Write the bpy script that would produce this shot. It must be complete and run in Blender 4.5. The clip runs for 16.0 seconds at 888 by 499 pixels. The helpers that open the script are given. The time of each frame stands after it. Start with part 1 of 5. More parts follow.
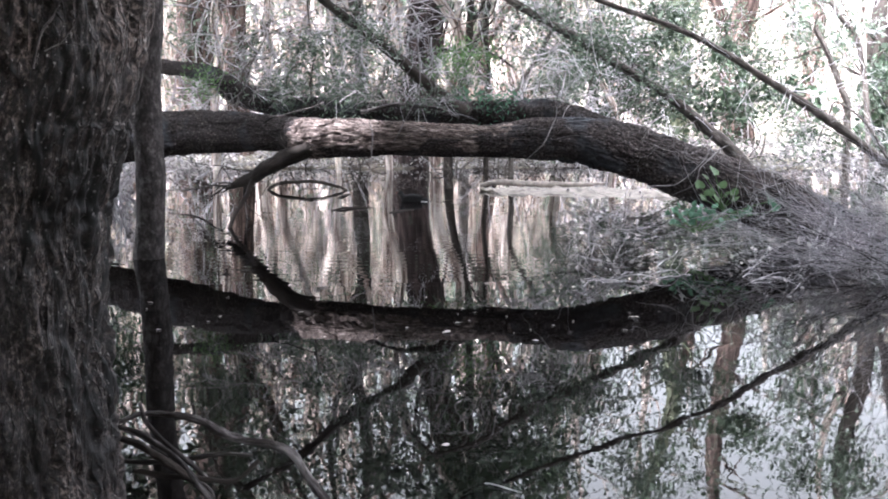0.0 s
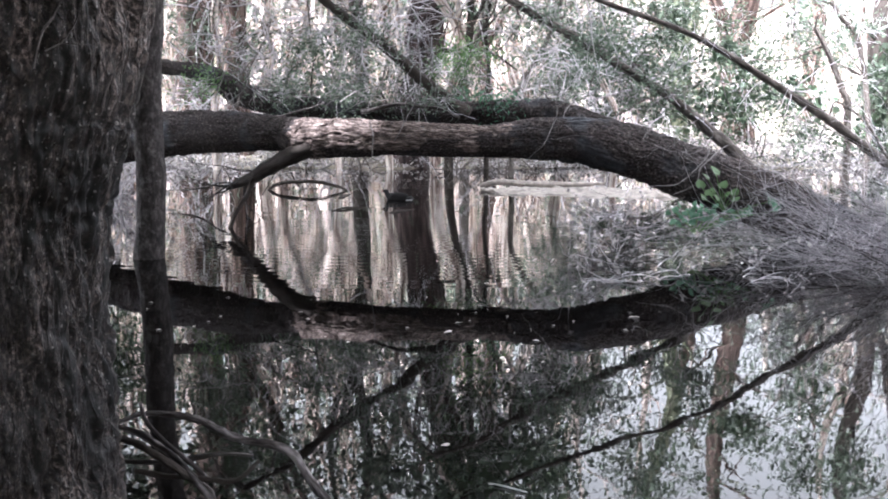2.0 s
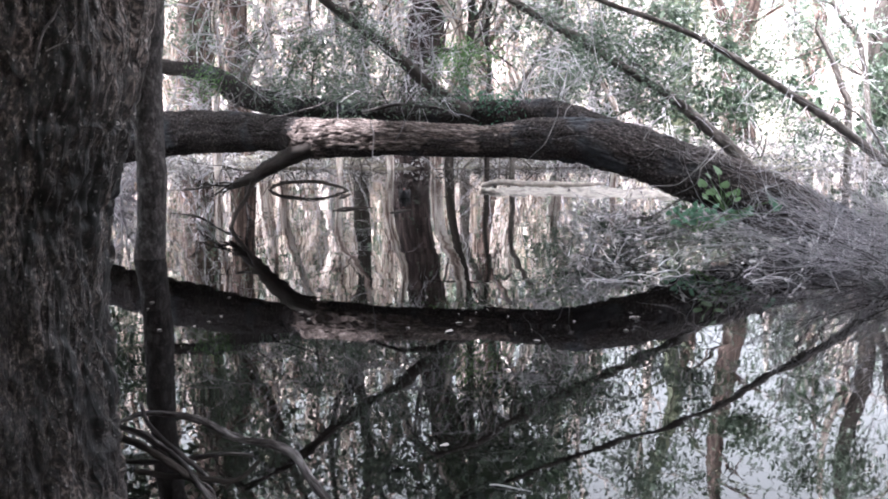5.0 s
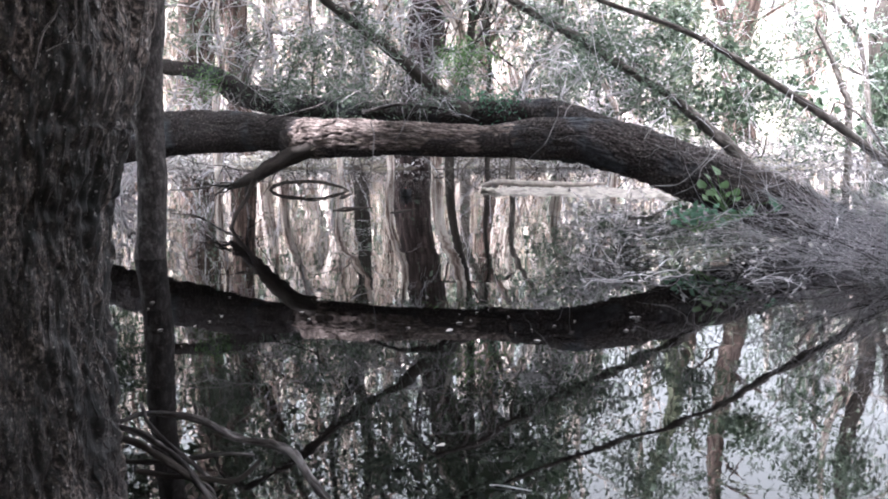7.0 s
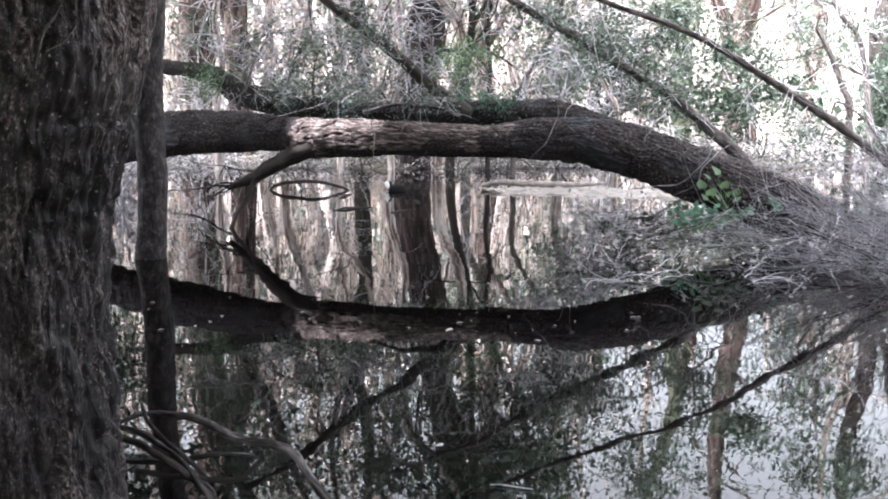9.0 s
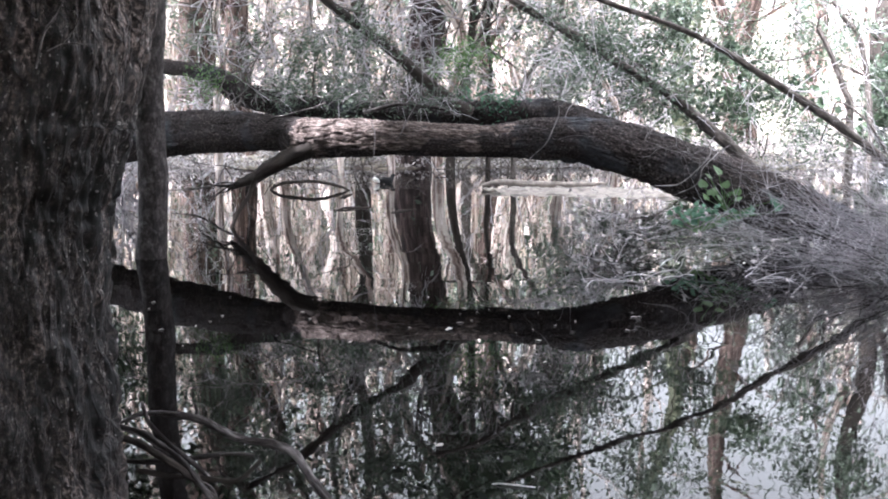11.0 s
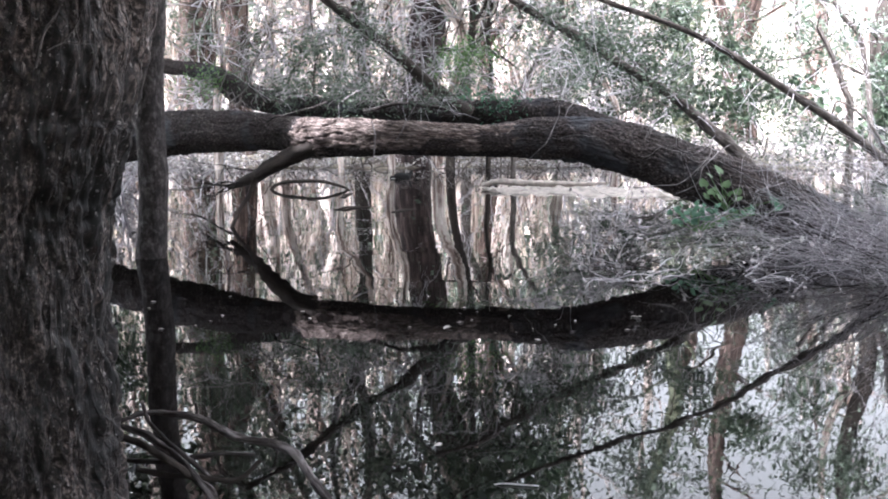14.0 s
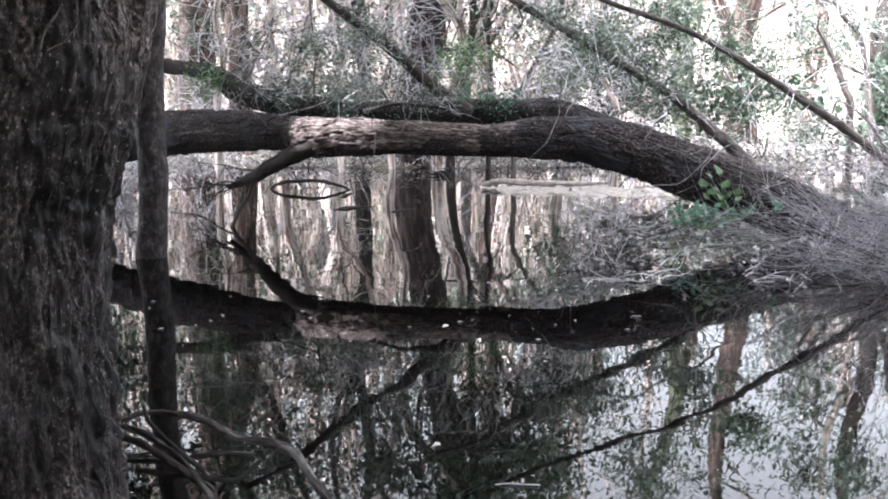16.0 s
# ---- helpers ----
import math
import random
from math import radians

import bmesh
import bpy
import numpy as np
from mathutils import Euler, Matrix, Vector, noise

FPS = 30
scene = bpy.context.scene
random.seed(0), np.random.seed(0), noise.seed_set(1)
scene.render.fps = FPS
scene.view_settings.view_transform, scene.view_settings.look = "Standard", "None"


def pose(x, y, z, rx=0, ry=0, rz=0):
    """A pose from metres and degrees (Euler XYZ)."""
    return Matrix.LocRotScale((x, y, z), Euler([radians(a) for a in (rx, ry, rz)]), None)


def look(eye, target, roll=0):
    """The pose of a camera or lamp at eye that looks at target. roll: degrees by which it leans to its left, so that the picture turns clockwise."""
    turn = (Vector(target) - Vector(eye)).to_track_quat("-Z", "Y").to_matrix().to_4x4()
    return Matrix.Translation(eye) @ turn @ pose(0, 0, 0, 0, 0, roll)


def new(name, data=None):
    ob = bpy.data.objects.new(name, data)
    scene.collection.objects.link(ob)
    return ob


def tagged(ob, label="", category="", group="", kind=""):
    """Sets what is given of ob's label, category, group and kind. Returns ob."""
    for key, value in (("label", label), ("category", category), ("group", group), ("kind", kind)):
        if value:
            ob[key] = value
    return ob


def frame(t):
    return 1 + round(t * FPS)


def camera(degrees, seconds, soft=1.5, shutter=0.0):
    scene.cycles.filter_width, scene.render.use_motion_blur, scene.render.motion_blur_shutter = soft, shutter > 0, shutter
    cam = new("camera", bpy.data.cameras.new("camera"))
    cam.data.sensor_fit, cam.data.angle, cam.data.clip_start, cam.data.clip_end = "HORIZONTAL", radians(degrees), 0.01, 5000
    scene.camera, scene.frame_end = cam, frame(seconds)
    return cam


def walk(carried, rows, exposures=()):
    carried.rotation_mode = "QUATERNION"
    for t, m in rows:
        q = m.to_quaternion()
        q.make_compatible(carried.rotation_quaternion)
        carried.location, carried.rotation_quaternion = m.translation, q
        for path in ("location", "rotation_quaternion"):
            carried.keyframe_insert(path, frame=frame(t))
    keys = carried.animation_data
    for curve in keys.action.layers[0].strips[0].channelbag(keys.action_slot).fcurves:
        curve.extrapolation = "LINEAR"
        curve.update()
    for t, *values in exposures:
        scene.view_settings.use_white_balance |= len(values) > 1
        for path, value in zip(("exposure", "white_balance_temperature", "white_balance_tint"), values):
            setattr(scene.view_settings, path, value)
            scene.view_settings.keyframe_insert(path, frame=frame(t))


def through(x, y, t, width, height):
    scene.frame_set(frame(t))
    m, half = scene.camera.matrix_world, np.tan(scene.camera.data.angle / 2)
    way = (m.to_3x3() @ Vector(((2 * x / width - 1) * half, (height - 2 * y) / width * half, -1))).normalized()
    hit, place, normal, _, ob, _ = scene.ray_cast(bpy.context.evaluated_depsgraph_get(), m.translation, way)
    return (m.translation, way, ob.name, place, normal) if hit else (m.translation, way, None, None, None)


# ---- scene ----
cam = camera(50, 16.0, soft=1.9)
PITCH, EYE_Z = 81.5, 1.3
walk(cam, [(t, pose(0, 0, EYE_Z, PITCH + dp, 0, dy)) for t, dp, dy in (
    (0.0, 0.0, -0.085), (1.5, 0.0, -0.068), (3.5, 0.0, -0.040), (7.0, 0.0, 0.0), (9.0, 0.0, 0.020),
    (11.5, -0.008, 0.055), (13.0, -0.022, 0.058), (15.0, -0.044, 0.060), (16.0, -0.048, 0.062))],
    exposures=[(0.0, 3.58, 5650, 15.5), (16.0, 3.58, 5650, 15.5)])

# ---- light: high sun over the trees of the near left bank, warm hazy sky above
SUN_AWAY = Vector((-0.48, -0.26, 0.83)).normalized()
world = bpy.data.worlds.new("world")
scene.world = world
world.use_nodes = True
sky = world.node_tree.nodes.new("ShaderNodeTexSky")
sky.sky_type, sky.sun_disc = "NISHITA", False
sky.sun_elevation = math.asin(SUN_AWAY.z)
sky.sun_rotation = math.atan2(SUN_AWAY.x, SUN_AWAY.y)
sky.dust_density = 9.0
haze = world.node_tree.nodes.new("ShaderNodeHueSaturation")
haze.inputs["Saturation"].default_value = 0.06
world.node_tree.links.new(sky.outputs[0], haze.inputs["Color"])
warm = world.node_tree.nodes.new("ShaderNodeMix")
warm.data_type, warm.blend_type = "RGBA", "MULTIPLY"
warm.inputs[0].default_value = 1.0
warm.inputs[7].default_value = (1.025, 1.0, 0.94, 1)
world.node_tree.links.new(haze.outputs[0], warm.inputs[6])
world.node_tree.links.new(warm.outputs[2], world.node_tree.nodes["Background"].inputs[0])
world.node_tree.nodes["Background"].inputs[1].default_value = 0.15
sun = new("sun", bpy.data.lights.new("sun", "SUN"))
sun.data.energy, sun.data.angle, sun.data.color = 2.0, radians(0.6), (1.0, 0.95, 0.9)
sun.matrix_world = look(SUN_AWAY * 50, (0, 0, 0))


# ---- materials
def nodes_of(name):
    m = bpy.data.materials.new(name)
    m.use_nodes = True
    t = m.node_tree
    return m, t, t.nodes["Principled BSDF"]


def link(t, a, b):
    t.links.new(a, b)


def noise_node(t, vec, scale, detail=4.0, stretch=(1, 1, 1), rough=0.6):
    mp = t.nodes.new("ShaderNodeMapping")
    mp.inputs["Scale"].default_value = stretch
    link(t, vec, mp.inputs["Vector"])
    n = t.nodes.new("ShaderNodeTexNoise")
    n.inputs["Scale"].default_value, n.inputs["Detail"].default_value = scale, detail
    n.inputs["Roughness"].default_value = rough
    link(t, mp.outputs[0], n.inputs["Vector"])
    return n.outputs["Fac"]


def ramp(t, fac, stops):
    r = t.nodes.new("ShaderNodeValToRGB")
    e = r.color_ramp.elements
    while len(e) < len(stops):
        e.new(0.5)
    for el, (p, c) in zip(e, stops):
        el.position, el.color = p, (*c, 1)
    link(t, fac, r.inputs[0])
    return r.outputs[0]


def mix(t, fac, a, b, mode="MIX"):
    m = t.nodes.new("ShaderNodeMix")
    m.data_type, m.blend_type = "RGBA", mode
    if isinstance(fac, (int, float)):
        m.inputs[0].default_value = fac
    else:
        link(t, fac, m.inputs[0])
    for s, v in ((6, a), (7, b)):
        if isinstance(v, tuple):
            m.inputs[s].default_value = (*v, 1)
        else:
            link(t, v, m.inputs[s])
    return m.outputs[2]


def bump(t, height, bsdf, strength, dist):
    b = t.nodes.new("ShaderNodeBump")
    b.inputs["Strength"].default_value, b.inputs["Distance"].default_value = strength, dist
    link(t, height, b.inputs["Height"])
    link(t, b.outputs[0], bsdf.inputs["Normal"])


def bark(name, stops, grain=14.0, stretch=0.12, patch=None, depth=0.03, rough=0.9, crack=None):
    """Bark: the UV runs round the limb (x, metres) and along it (y, metres)."""
    m, t, b = nodes_of(name)
    uv = t.nodes.new("ShaderNodeUVMap").outputs[0]
    fine = noise_node(t, uv, grain, 6, (1, stretch, 1), 0.7)
    col = ramp(t, fine, stops)
    ob = t.nodes.new("ShaderNodeTexCoord").outputs["Object"]
    if patch:
        big = noise_node(t, ob, patch[1], 4)
        gate = ramp(t, big, ((patch[2], (0, 0, 0)), (patch[2] + 0.12, (1, 1, 1))))
        col = mix(t, gate, col, patch[0])
    tone = noise_node(t, ob, 2.2, 3)
    col = mix(t, 1.0, col, ramp(t, tone, ((0.3, (0.7, 0.7, 0.7)), (0.7, (1.2, 1.2, 1.2)))), "MULTIPLY")
    height = fine
    if crack:
        a = noise_node(t, uv, crack[0], 5, (1, crack[1], 1), 0.65)
        edge = ramp(t, a, ((0.40, (0.18, 0.165, 0.16)), (0.47, (0.6, 0.58, 0.57)), (0.53, (1, 1, 1))))
        if len(crack) > 3:
            big = noise_node(t, uv, crack[3], 4, (1, crack[4], 1), 0.6)
            edge = mix(t, 1.0, edge, ramp(t, big, ((0.40, (0.2, 0.18, 0.17)), (0.50, (0.85, 0.85, 0.85)), (0.62, (1.35, 1.32, 1.3)))), "MULTIPLY")
        col = mix(t, crack[2], col, edge, "MULTIPLY")
        sm = t.nodes.new("ShaderNodeMath")
        sm.operation = "MULTIPLY"
        link(t, fine, sm.inputs[0])
        link(t, edge, sm.inputs[1])
        height = sm.outputs[0]
    link(t, col, b.inputs["Base Color"])
    b.inputs["Roughness"].default_value = rough
    b.inputs["Specular IOR Level"].default_value = 0.3
    bump(t, height, b, 1.0, depth)
    return m


def leafy(name, dark, light, gloss=0.45, through=0.35):
    m, t, b = nodes_of(name)
    g = t.nodes.new("ShaderNodeNewGeometry")
    col = ramp(t, g.outputs["Random Per Island"], ((0.0, dark), (0.75, light), (1.0, tuple(min(1, c * 1.6) for c in light))))
    link(t, col, b.inputs["Base Color"])
    b.inputs["Roughness"].default_value = gloss
    tr = t.nodes.new("ShaderNodeBsdfTranslucent")
    link(t, col, tr.inputs[0])
    ms = t.nodes.new("ShaderNodeMixShader")
    ms.inputs[0].default_value = through
    link(t, b.outputs[0], ms.inputs[1])
    link(t, tr.outputs[0], ms.inputs[2])
    link(t, ms.outputs[0], t.nodes["Material Output"].inputs[0])
    return m


def cells(t, vec, scale, stretch, feature, wobble=0.0, slot="Distance"):
    """Voronoi cells drawn out along the limb, their borders made crooked by noise."""
    if wobble:
        n = t.nodes.new("ShaderNodeTexNoise")
        n.inputs["Scale"].default_value, n.inputs["Detail"].default_value = scale * 0.7, 3.0
        link(t, vec, n.inputs["Vector"])
        add = t.nodes.new("ShaderNodeVectorMath")
        add.operation = "MULTIPLY_ADD"
        link(t, n.outputs["Color"], add.inputs[0])
        add.inputs[1].default_value = (wobble, wobble, 0)
        link(t, vec, add.inputs[2])
        vec = add.outputs[0]
    mp = t.nodes.new("ShaderNodeMapping")
    mp.inputs["Scale"].default_value = (1, stretch, 1)
    link(t, vec, mp.inputs["Vector"])
    v = t.nodes.new("ShaderNodeTexVoronoi")
    v.feature = feature
    v.inputs["Scale"].default_value = scale
    link(t, mp.outputs[0], v.inputs["Vector"])
    return v.outputs[slot]


def furrowed_bark():
    """Old bark: thick crooked plates split by dark furrows, flaking on their faces, with pale flecks and painted-in
    glints.
    """
    m, t, b = nodes_of("furrowed_bark")
    uv = t.nodes.new("ShaderNodeUVMap").outputs[0]
    ob = t.nodes.new("ShaderNodeTexCoord").outputs["Object"]
    big = ramp(t, cells(t, uv, 12, 0.27, "DISTANCE_TO_EDGE", 0.032), ((0.0, (0.06, 0.055, 0.05)), (0.05, (0.4, 0.38, 0.37)), (0.15, (1, 1, 1))))
    small = ramp(t, cells(t, uv, 50, 0.42, "DISTANCE_TO_EDGE", 0.005), ((0.0, (0.72, 0.71, 0.7)), (0.12, (1, 1, 1))))
    off = t.nodes.new("ShaderNodeMath")
    off.operation = "SUBTRACT"
    link(t, noise_node(t, uv, 5.0, 4, (1, 0.18, 1), 0.55), off.inputs[0])
    off.inputs[1].default_value = 0.5
    line = t.nodes.new("ShaderNodeMath")
    line.operation = "ABSOLUTE"
    link(t, off.outputs[0], line.inputs[0])
    deep = ramp(t, line.outputs[0], ((0.0, (0.04, 0.037, 0.035)), (0.035, (0.6, 0.59, 0.58)), (0.13, (1.3, 1.28, 1.26))))
    plate = cells(t, uv, 12, 0.27, "F1", 0.032, "Color")
    flake = noise_node(t, uv, 85, 5, (1, 0.6, 1), 0.72)
    col = ramp(t, flake, ((0.38, (0.007, 0.0055, 0.005)), (0.5, (0.036, 0.028, 0.0255)), (0.62, (0.18, 0.150, 0.139))))
    tint = t.nodes.new("ShaderNodeSeparateColor")
    link(t, plate, tint.inputs[0])
    col = mix(t, 1.0, col, ramp(t, tint.outputs[0], ((0.0, (0.6, 0.58, 0.57)), (1.0, (1.4, 1.38, 1.36)))), "MULTIPLY")
    soft = ramp(t, noise_node(t, ob, 3.2, 3), ((0.42, (0, 0, 0)), (0.6, (1, 1, 1))))
    both = mix(t, 1.0, mix(t, soft, mix(t, 0.45, (1, 1, 1), big), big), small, "MULTIPLY")
    both = mix(t, mix(t, 0.75, soft, (1, 1, 1)), both, deep, "MULTIPLY")
    col = mix(t, 1.0, col, both, "MULTIPLY")
    # pale flecks, partly highlights of the bark put into its colour
    glint_spots = noise_node(t, uv, 110, 2, (1, 0.55, 1), 0.5)
    col = mix(t, ramp(t, glint_spots, ((0.64, (0, 0, 0)), (0.72, (0.8, 0.8, 0.8)))), col, (0.30, 0.28, 0.27))
    tone = noise_node(t, ob, 2.4, 3)
    col = mix(t, 1.0, col, ramp(t, tone, ((0.35, (0.55, 0.55, 0.55)), (0.65, (1.35, 1.33, 1.31)))), "MULTIPLY")
    link(t, col, b.inputs["Base Color"])
    b.inputs["Roughness"].default_value = 0.6
    b.inputs["Specular IOR Level"].default_value = 0.35
    bump(t, mix(t, 0.55, both, flake, "MULTIPLY"), b, 1.0, 0.02)
    return m


RUGGED = furrowed_bark()
SMOOTH = bark("smooth_bark", ((0.38, (0.014, 0.011, 0.0105)), (0.5, (0.036, 0.029, 0.027)), (0.66, (0.115, 0.101, 0.098))),
              22, 0.5, ((0.14, 0.13, 0.127), 7.0, 0.60), 0.012, 0.8, (12, 0.4, 0.5))
LOGBARK = bark("log_bark", ((0.36, (0.009, 0.0072, 0.007)), (0.48, (0.036, 0.028, 0.0265)), (0.57, (0.078, 0.062, 0.058)), (0.68, (0.25, 0.22, 0.212))),
               60, 0.55, ((0.068, 0.070, 0.080), 1.8, 0.53), 0.018, 0.85, (24, 0.35, 0.5, 7, 0.28))
TORNBARK = bark("torn_bark", ((0.36, (0.03, 0.021, 0.018)), (0.47, (0.115, 0.086, 0.075)), (0.56, (0.25, 0.20, 0.178)), (0.67, (0.48, 0.41, 0.375))),
                40, 0.22, None, 0.025, 0.85, (24, 0.18, 0.7))
BRANCHBARK = bark("branch_bark", ((0.3, (0.022, 0.018, 0.016)), (0.5, (0.085, 0.072, 0.064)), (0.72, (0.26, 0.235, 0.215))), 34, 0.2, None, 0.008)
DARKWOOD = bark("dark_wood", ((0.3, (0.016, 0.013, 0.011)), (0.6, (0.05, 0.040, 0.034)), (0.8, (0.11, 0.09, 0.08))), 30, 0.12, None, 0.015)
PAPER = bark("paper_bark", ((0.37, (0.035, 0.022, 0.018)), (0.46, (0.28, 0.205, 0.175)), (0.52, (0.58, 0.50, 0.45)), (0.62, (0.85, 0.78, 0.72))), 13, 0.07, ((0.16, 0.095, 0.075), 0.9, 0.60), 0.03)
RUDDYBARK = bark("ruddy_bark", ((0.36, (0.012, 0.0085, 0.008)), (0.5, (0.045, 0.031, 0.029)), (0.66, (0.16, 0.118, 0.112))), 13, 0.1, None, 0.03)
BROWNBARK = bark("brown_bark", ((0.36, (0.016, 0.011, 0.009)), (0.5, (0.075, 0.049, 0.041)), (0.64, (0.30, 0.22, 0.19))), 12, 0.1, None, 0.03)
MOSSBARK = bark("mossy_bark", ((0.3, (0.05, 0.055, 0.03)), (0.55, (0.13, 0.14, 0.09)), (0.8, (0.28, 0.28, 0.2))), 14, 0.2, None, 0.03)
MIDTWIG = bark("dull_twig", ((0.38, (0.10, 0.09, 0.09)), (0.62, (0.34, 0.315, 0.315))), 30, 0.2, None, 0.004)
GREYTWIG = bark("grey_twig", ((0.38, (0.29, 0.27, 0.295)), (0.62, (0.70, 0.67, 0.69))), 30, 0.2, None, 0.004)
DRIFT = bark("weathered_stick", ((0.40, (0.015, 0.012, 0.011)), (0.51, (0.05, 0.042, 0.039)), (0.64, (0.27, 0.245, 0.24))), 34, 0.14, None, 0.016)
GREYLEAF = leafy("grey_green_leaf", (0.045, 0.065, 0.045), (0.14, 0.18, 0.13))
DULLLEAF = leafy("dull_leaf", (0.02, 0.035, 0.022), (0.07, 0.10, 0.06))
FRESHLEAF = leafy("fresh_leaf", (0.045, 0.095, 0.035), (0.14, 0.24, 0.09))
VINELEAF = leafy("vine_leaf", (0.03, 0.07, 0.03), (0.095, 0.165, 0.06), 0.4)
TEALLEAF = leafy("teal_leaf", (0.035, 0.095, 0.055), (0.085, 0.19, 0.115), 0.6)
DRYBARK = leafy("dry_bark", (0.20, 0.14, 0.11), (0.58, 0.49, 0.42), 0.8, 0.15)
DEADLEAF = leafy("dead_leaf", (0.12, 0.11, 0.11), (0.46, 0.43, 0.425), 0.7, 0.2)


def water_material():
    m, t, b = nodes_of("pond_water")
    pos = t.nodes.new("ShaderNodeNewGeometry").outputs["Position"]
    murk = noise_node(t, pos, 0.35, 3)
    link(t, ramp(t, murk, ((0.3, (0.002, 0.0017, 0.0016)), (0.7, (0.005, 0.0042, 0.0038)))), b.inputs["Base Color"])
    b.inputs["Roughness"].default_value, b.inputs["IOR"].default_value = 0.012, 1.35
    b.inputs["Specular IOR Level"].default_value = 0.5
    a = noise_node(t, pos, 42.0, 1, (1, 0.45, 1))
    c = noise_node(t, pos, 1.1, 2, (0.6, 1, 1))
    s = t.nodes.new("ShaderNodeMath")
    s.operation = "MULTIPLY_ADD"
    link(t, a, s.inputs[0])
    s.inputs[1].default_value = 0.018
    link(t, c, s.inputs[2])
    bump(t, s.outputs[0], b, 1.0, 0.0033)
    return m


def ground_material():
    m, t, b = nodes_of("leaf_litter_soil")
    pos = t.nodes.new("ShaderNodeNewGeometry").outputs["Position"]
    n1, n2 = noise_node(t, pos, 9.0, 8, (1, 1, 1), 0.75), noise_node(t, pos, 0.5, 4)
    soil = ramp(t, n1, ((0.3, (0.025, 0.019, 0.015)), (0.55, (0.09, 0.07, 0.057)), (0.75, (0.24, 0.20, 0.17))))
    dry = ramp(t, n1, ((0.3, (0.14, 0.125, 0.09)), (0.7, (0.36, 0.32, 0.25))))
    link(t, mix(t, ramp(t, n2, ((0.42, (0, 0, 0)), (0.6, (1, 1, 1)))), soil, dry), b.inputs["Base Color"])
    b.inputs["Roughness"].default_value = 0.95
    bump(t, n1, b, 0.8, 0.06)
    return m


WATER, SOIL = water_material(), ground_material()


def plain(name, colour, rough=0.5, grain=40.0, vary=0.3):
    m, t, b = nodes_of(name)
    ob = t.nodes.new("ShaderNodeTexCoord").outputs["Object"]
    n = noise_node(t, ob, grain, 4)
    lo, hi = tuple(c * (1 - vary) for c in colour), tuple(min(1, c * (1 + vary)) for c in colour)
    link(t, ramp(t, n, ((0.3, lo), (0.7, hi))), b.inputs["Base Color"])
    b.inputs["Roughness"].default_value = rough
    bump(t, n, b, 0.3, 0.004)
    return m


PLUMAGE, WHITEFEATHER = plain("slate_plumage", (0.008, 0.0075, 0.008), 0.95), plain("white_feather", (0.8, 0.8, 0.78), 0.7, 60, 0.1)
REDBILL, PALEDEBRIS = plain("red_bill", (0.09, 0.022, 0.016), 0.4), plain("bleached_debris", (0.21, 0.185, 0.165), 0.9, 9, 0.5)
SCUM, FLOATLEAF = plain("pollen_film", (0.22, 0.19, 0.17), 0.8, 20, 0.3), plain("floating_leaf", (0.55, 0.5, 0.46), 0.6, 30, 0.3)
rng = np.random.default_rng(7)


# ---- mesh building
def spline(pts, radii, step):
    """Points and radii along a smooth curve through pts."""
    p, r = np.array(pts, float), np.array(radii, float)
    q = np.vstack([2 * p[0] - p[1], p, 2 * p[-1] - p[-2]])
    out, rad = [], []
    for i in range(len(p) - 1):
        n = max(1, int(np.ceil(np.linalg.norm(p[i + 1] - p[i]) / step)))
        t = np.arange(n)[:, None] / n
        a, b, c, d = q[i], q[i + 1], q[i + 2], q[i + 3]
        out.append(0.5 * (2 * b + (c - a) * t + (2 * a - 5 * b + 4 * c - d) * t**2 + (3 * b - a - 3 * c + d) * t**3))
        rad.append(r[i] + (r[i + 1] - r[i]) * t[:, 0])
    return np.vstack(out + [p[-1:]]), np.concatenate(rad + [r[-1:]])


def lattice(u, v, period, seed):
    """Smooth value noise on a grid, periodic along u."""
    g = np.random.default_rng(seed).uniform(0, 1, (period, 256))
    iu, iv = np.floor(u).astype(int), np.floor(v).astype(int)
    fu, fv = u - iu, v - iv
    fu, fv = fu * fu * (3 - 2 * fu), fv * fv * (3 - 2 * fv)
    a, b, c, d = iu % period, (iu + 1) % period, iv % 256, (iv + 1) % 256
    return (g[a, c] * (1 - fu) + g[b, c] * fu) * (1 - fv) + (g[a, d] * (1 - fu) + g[b, d] * fu) * fv


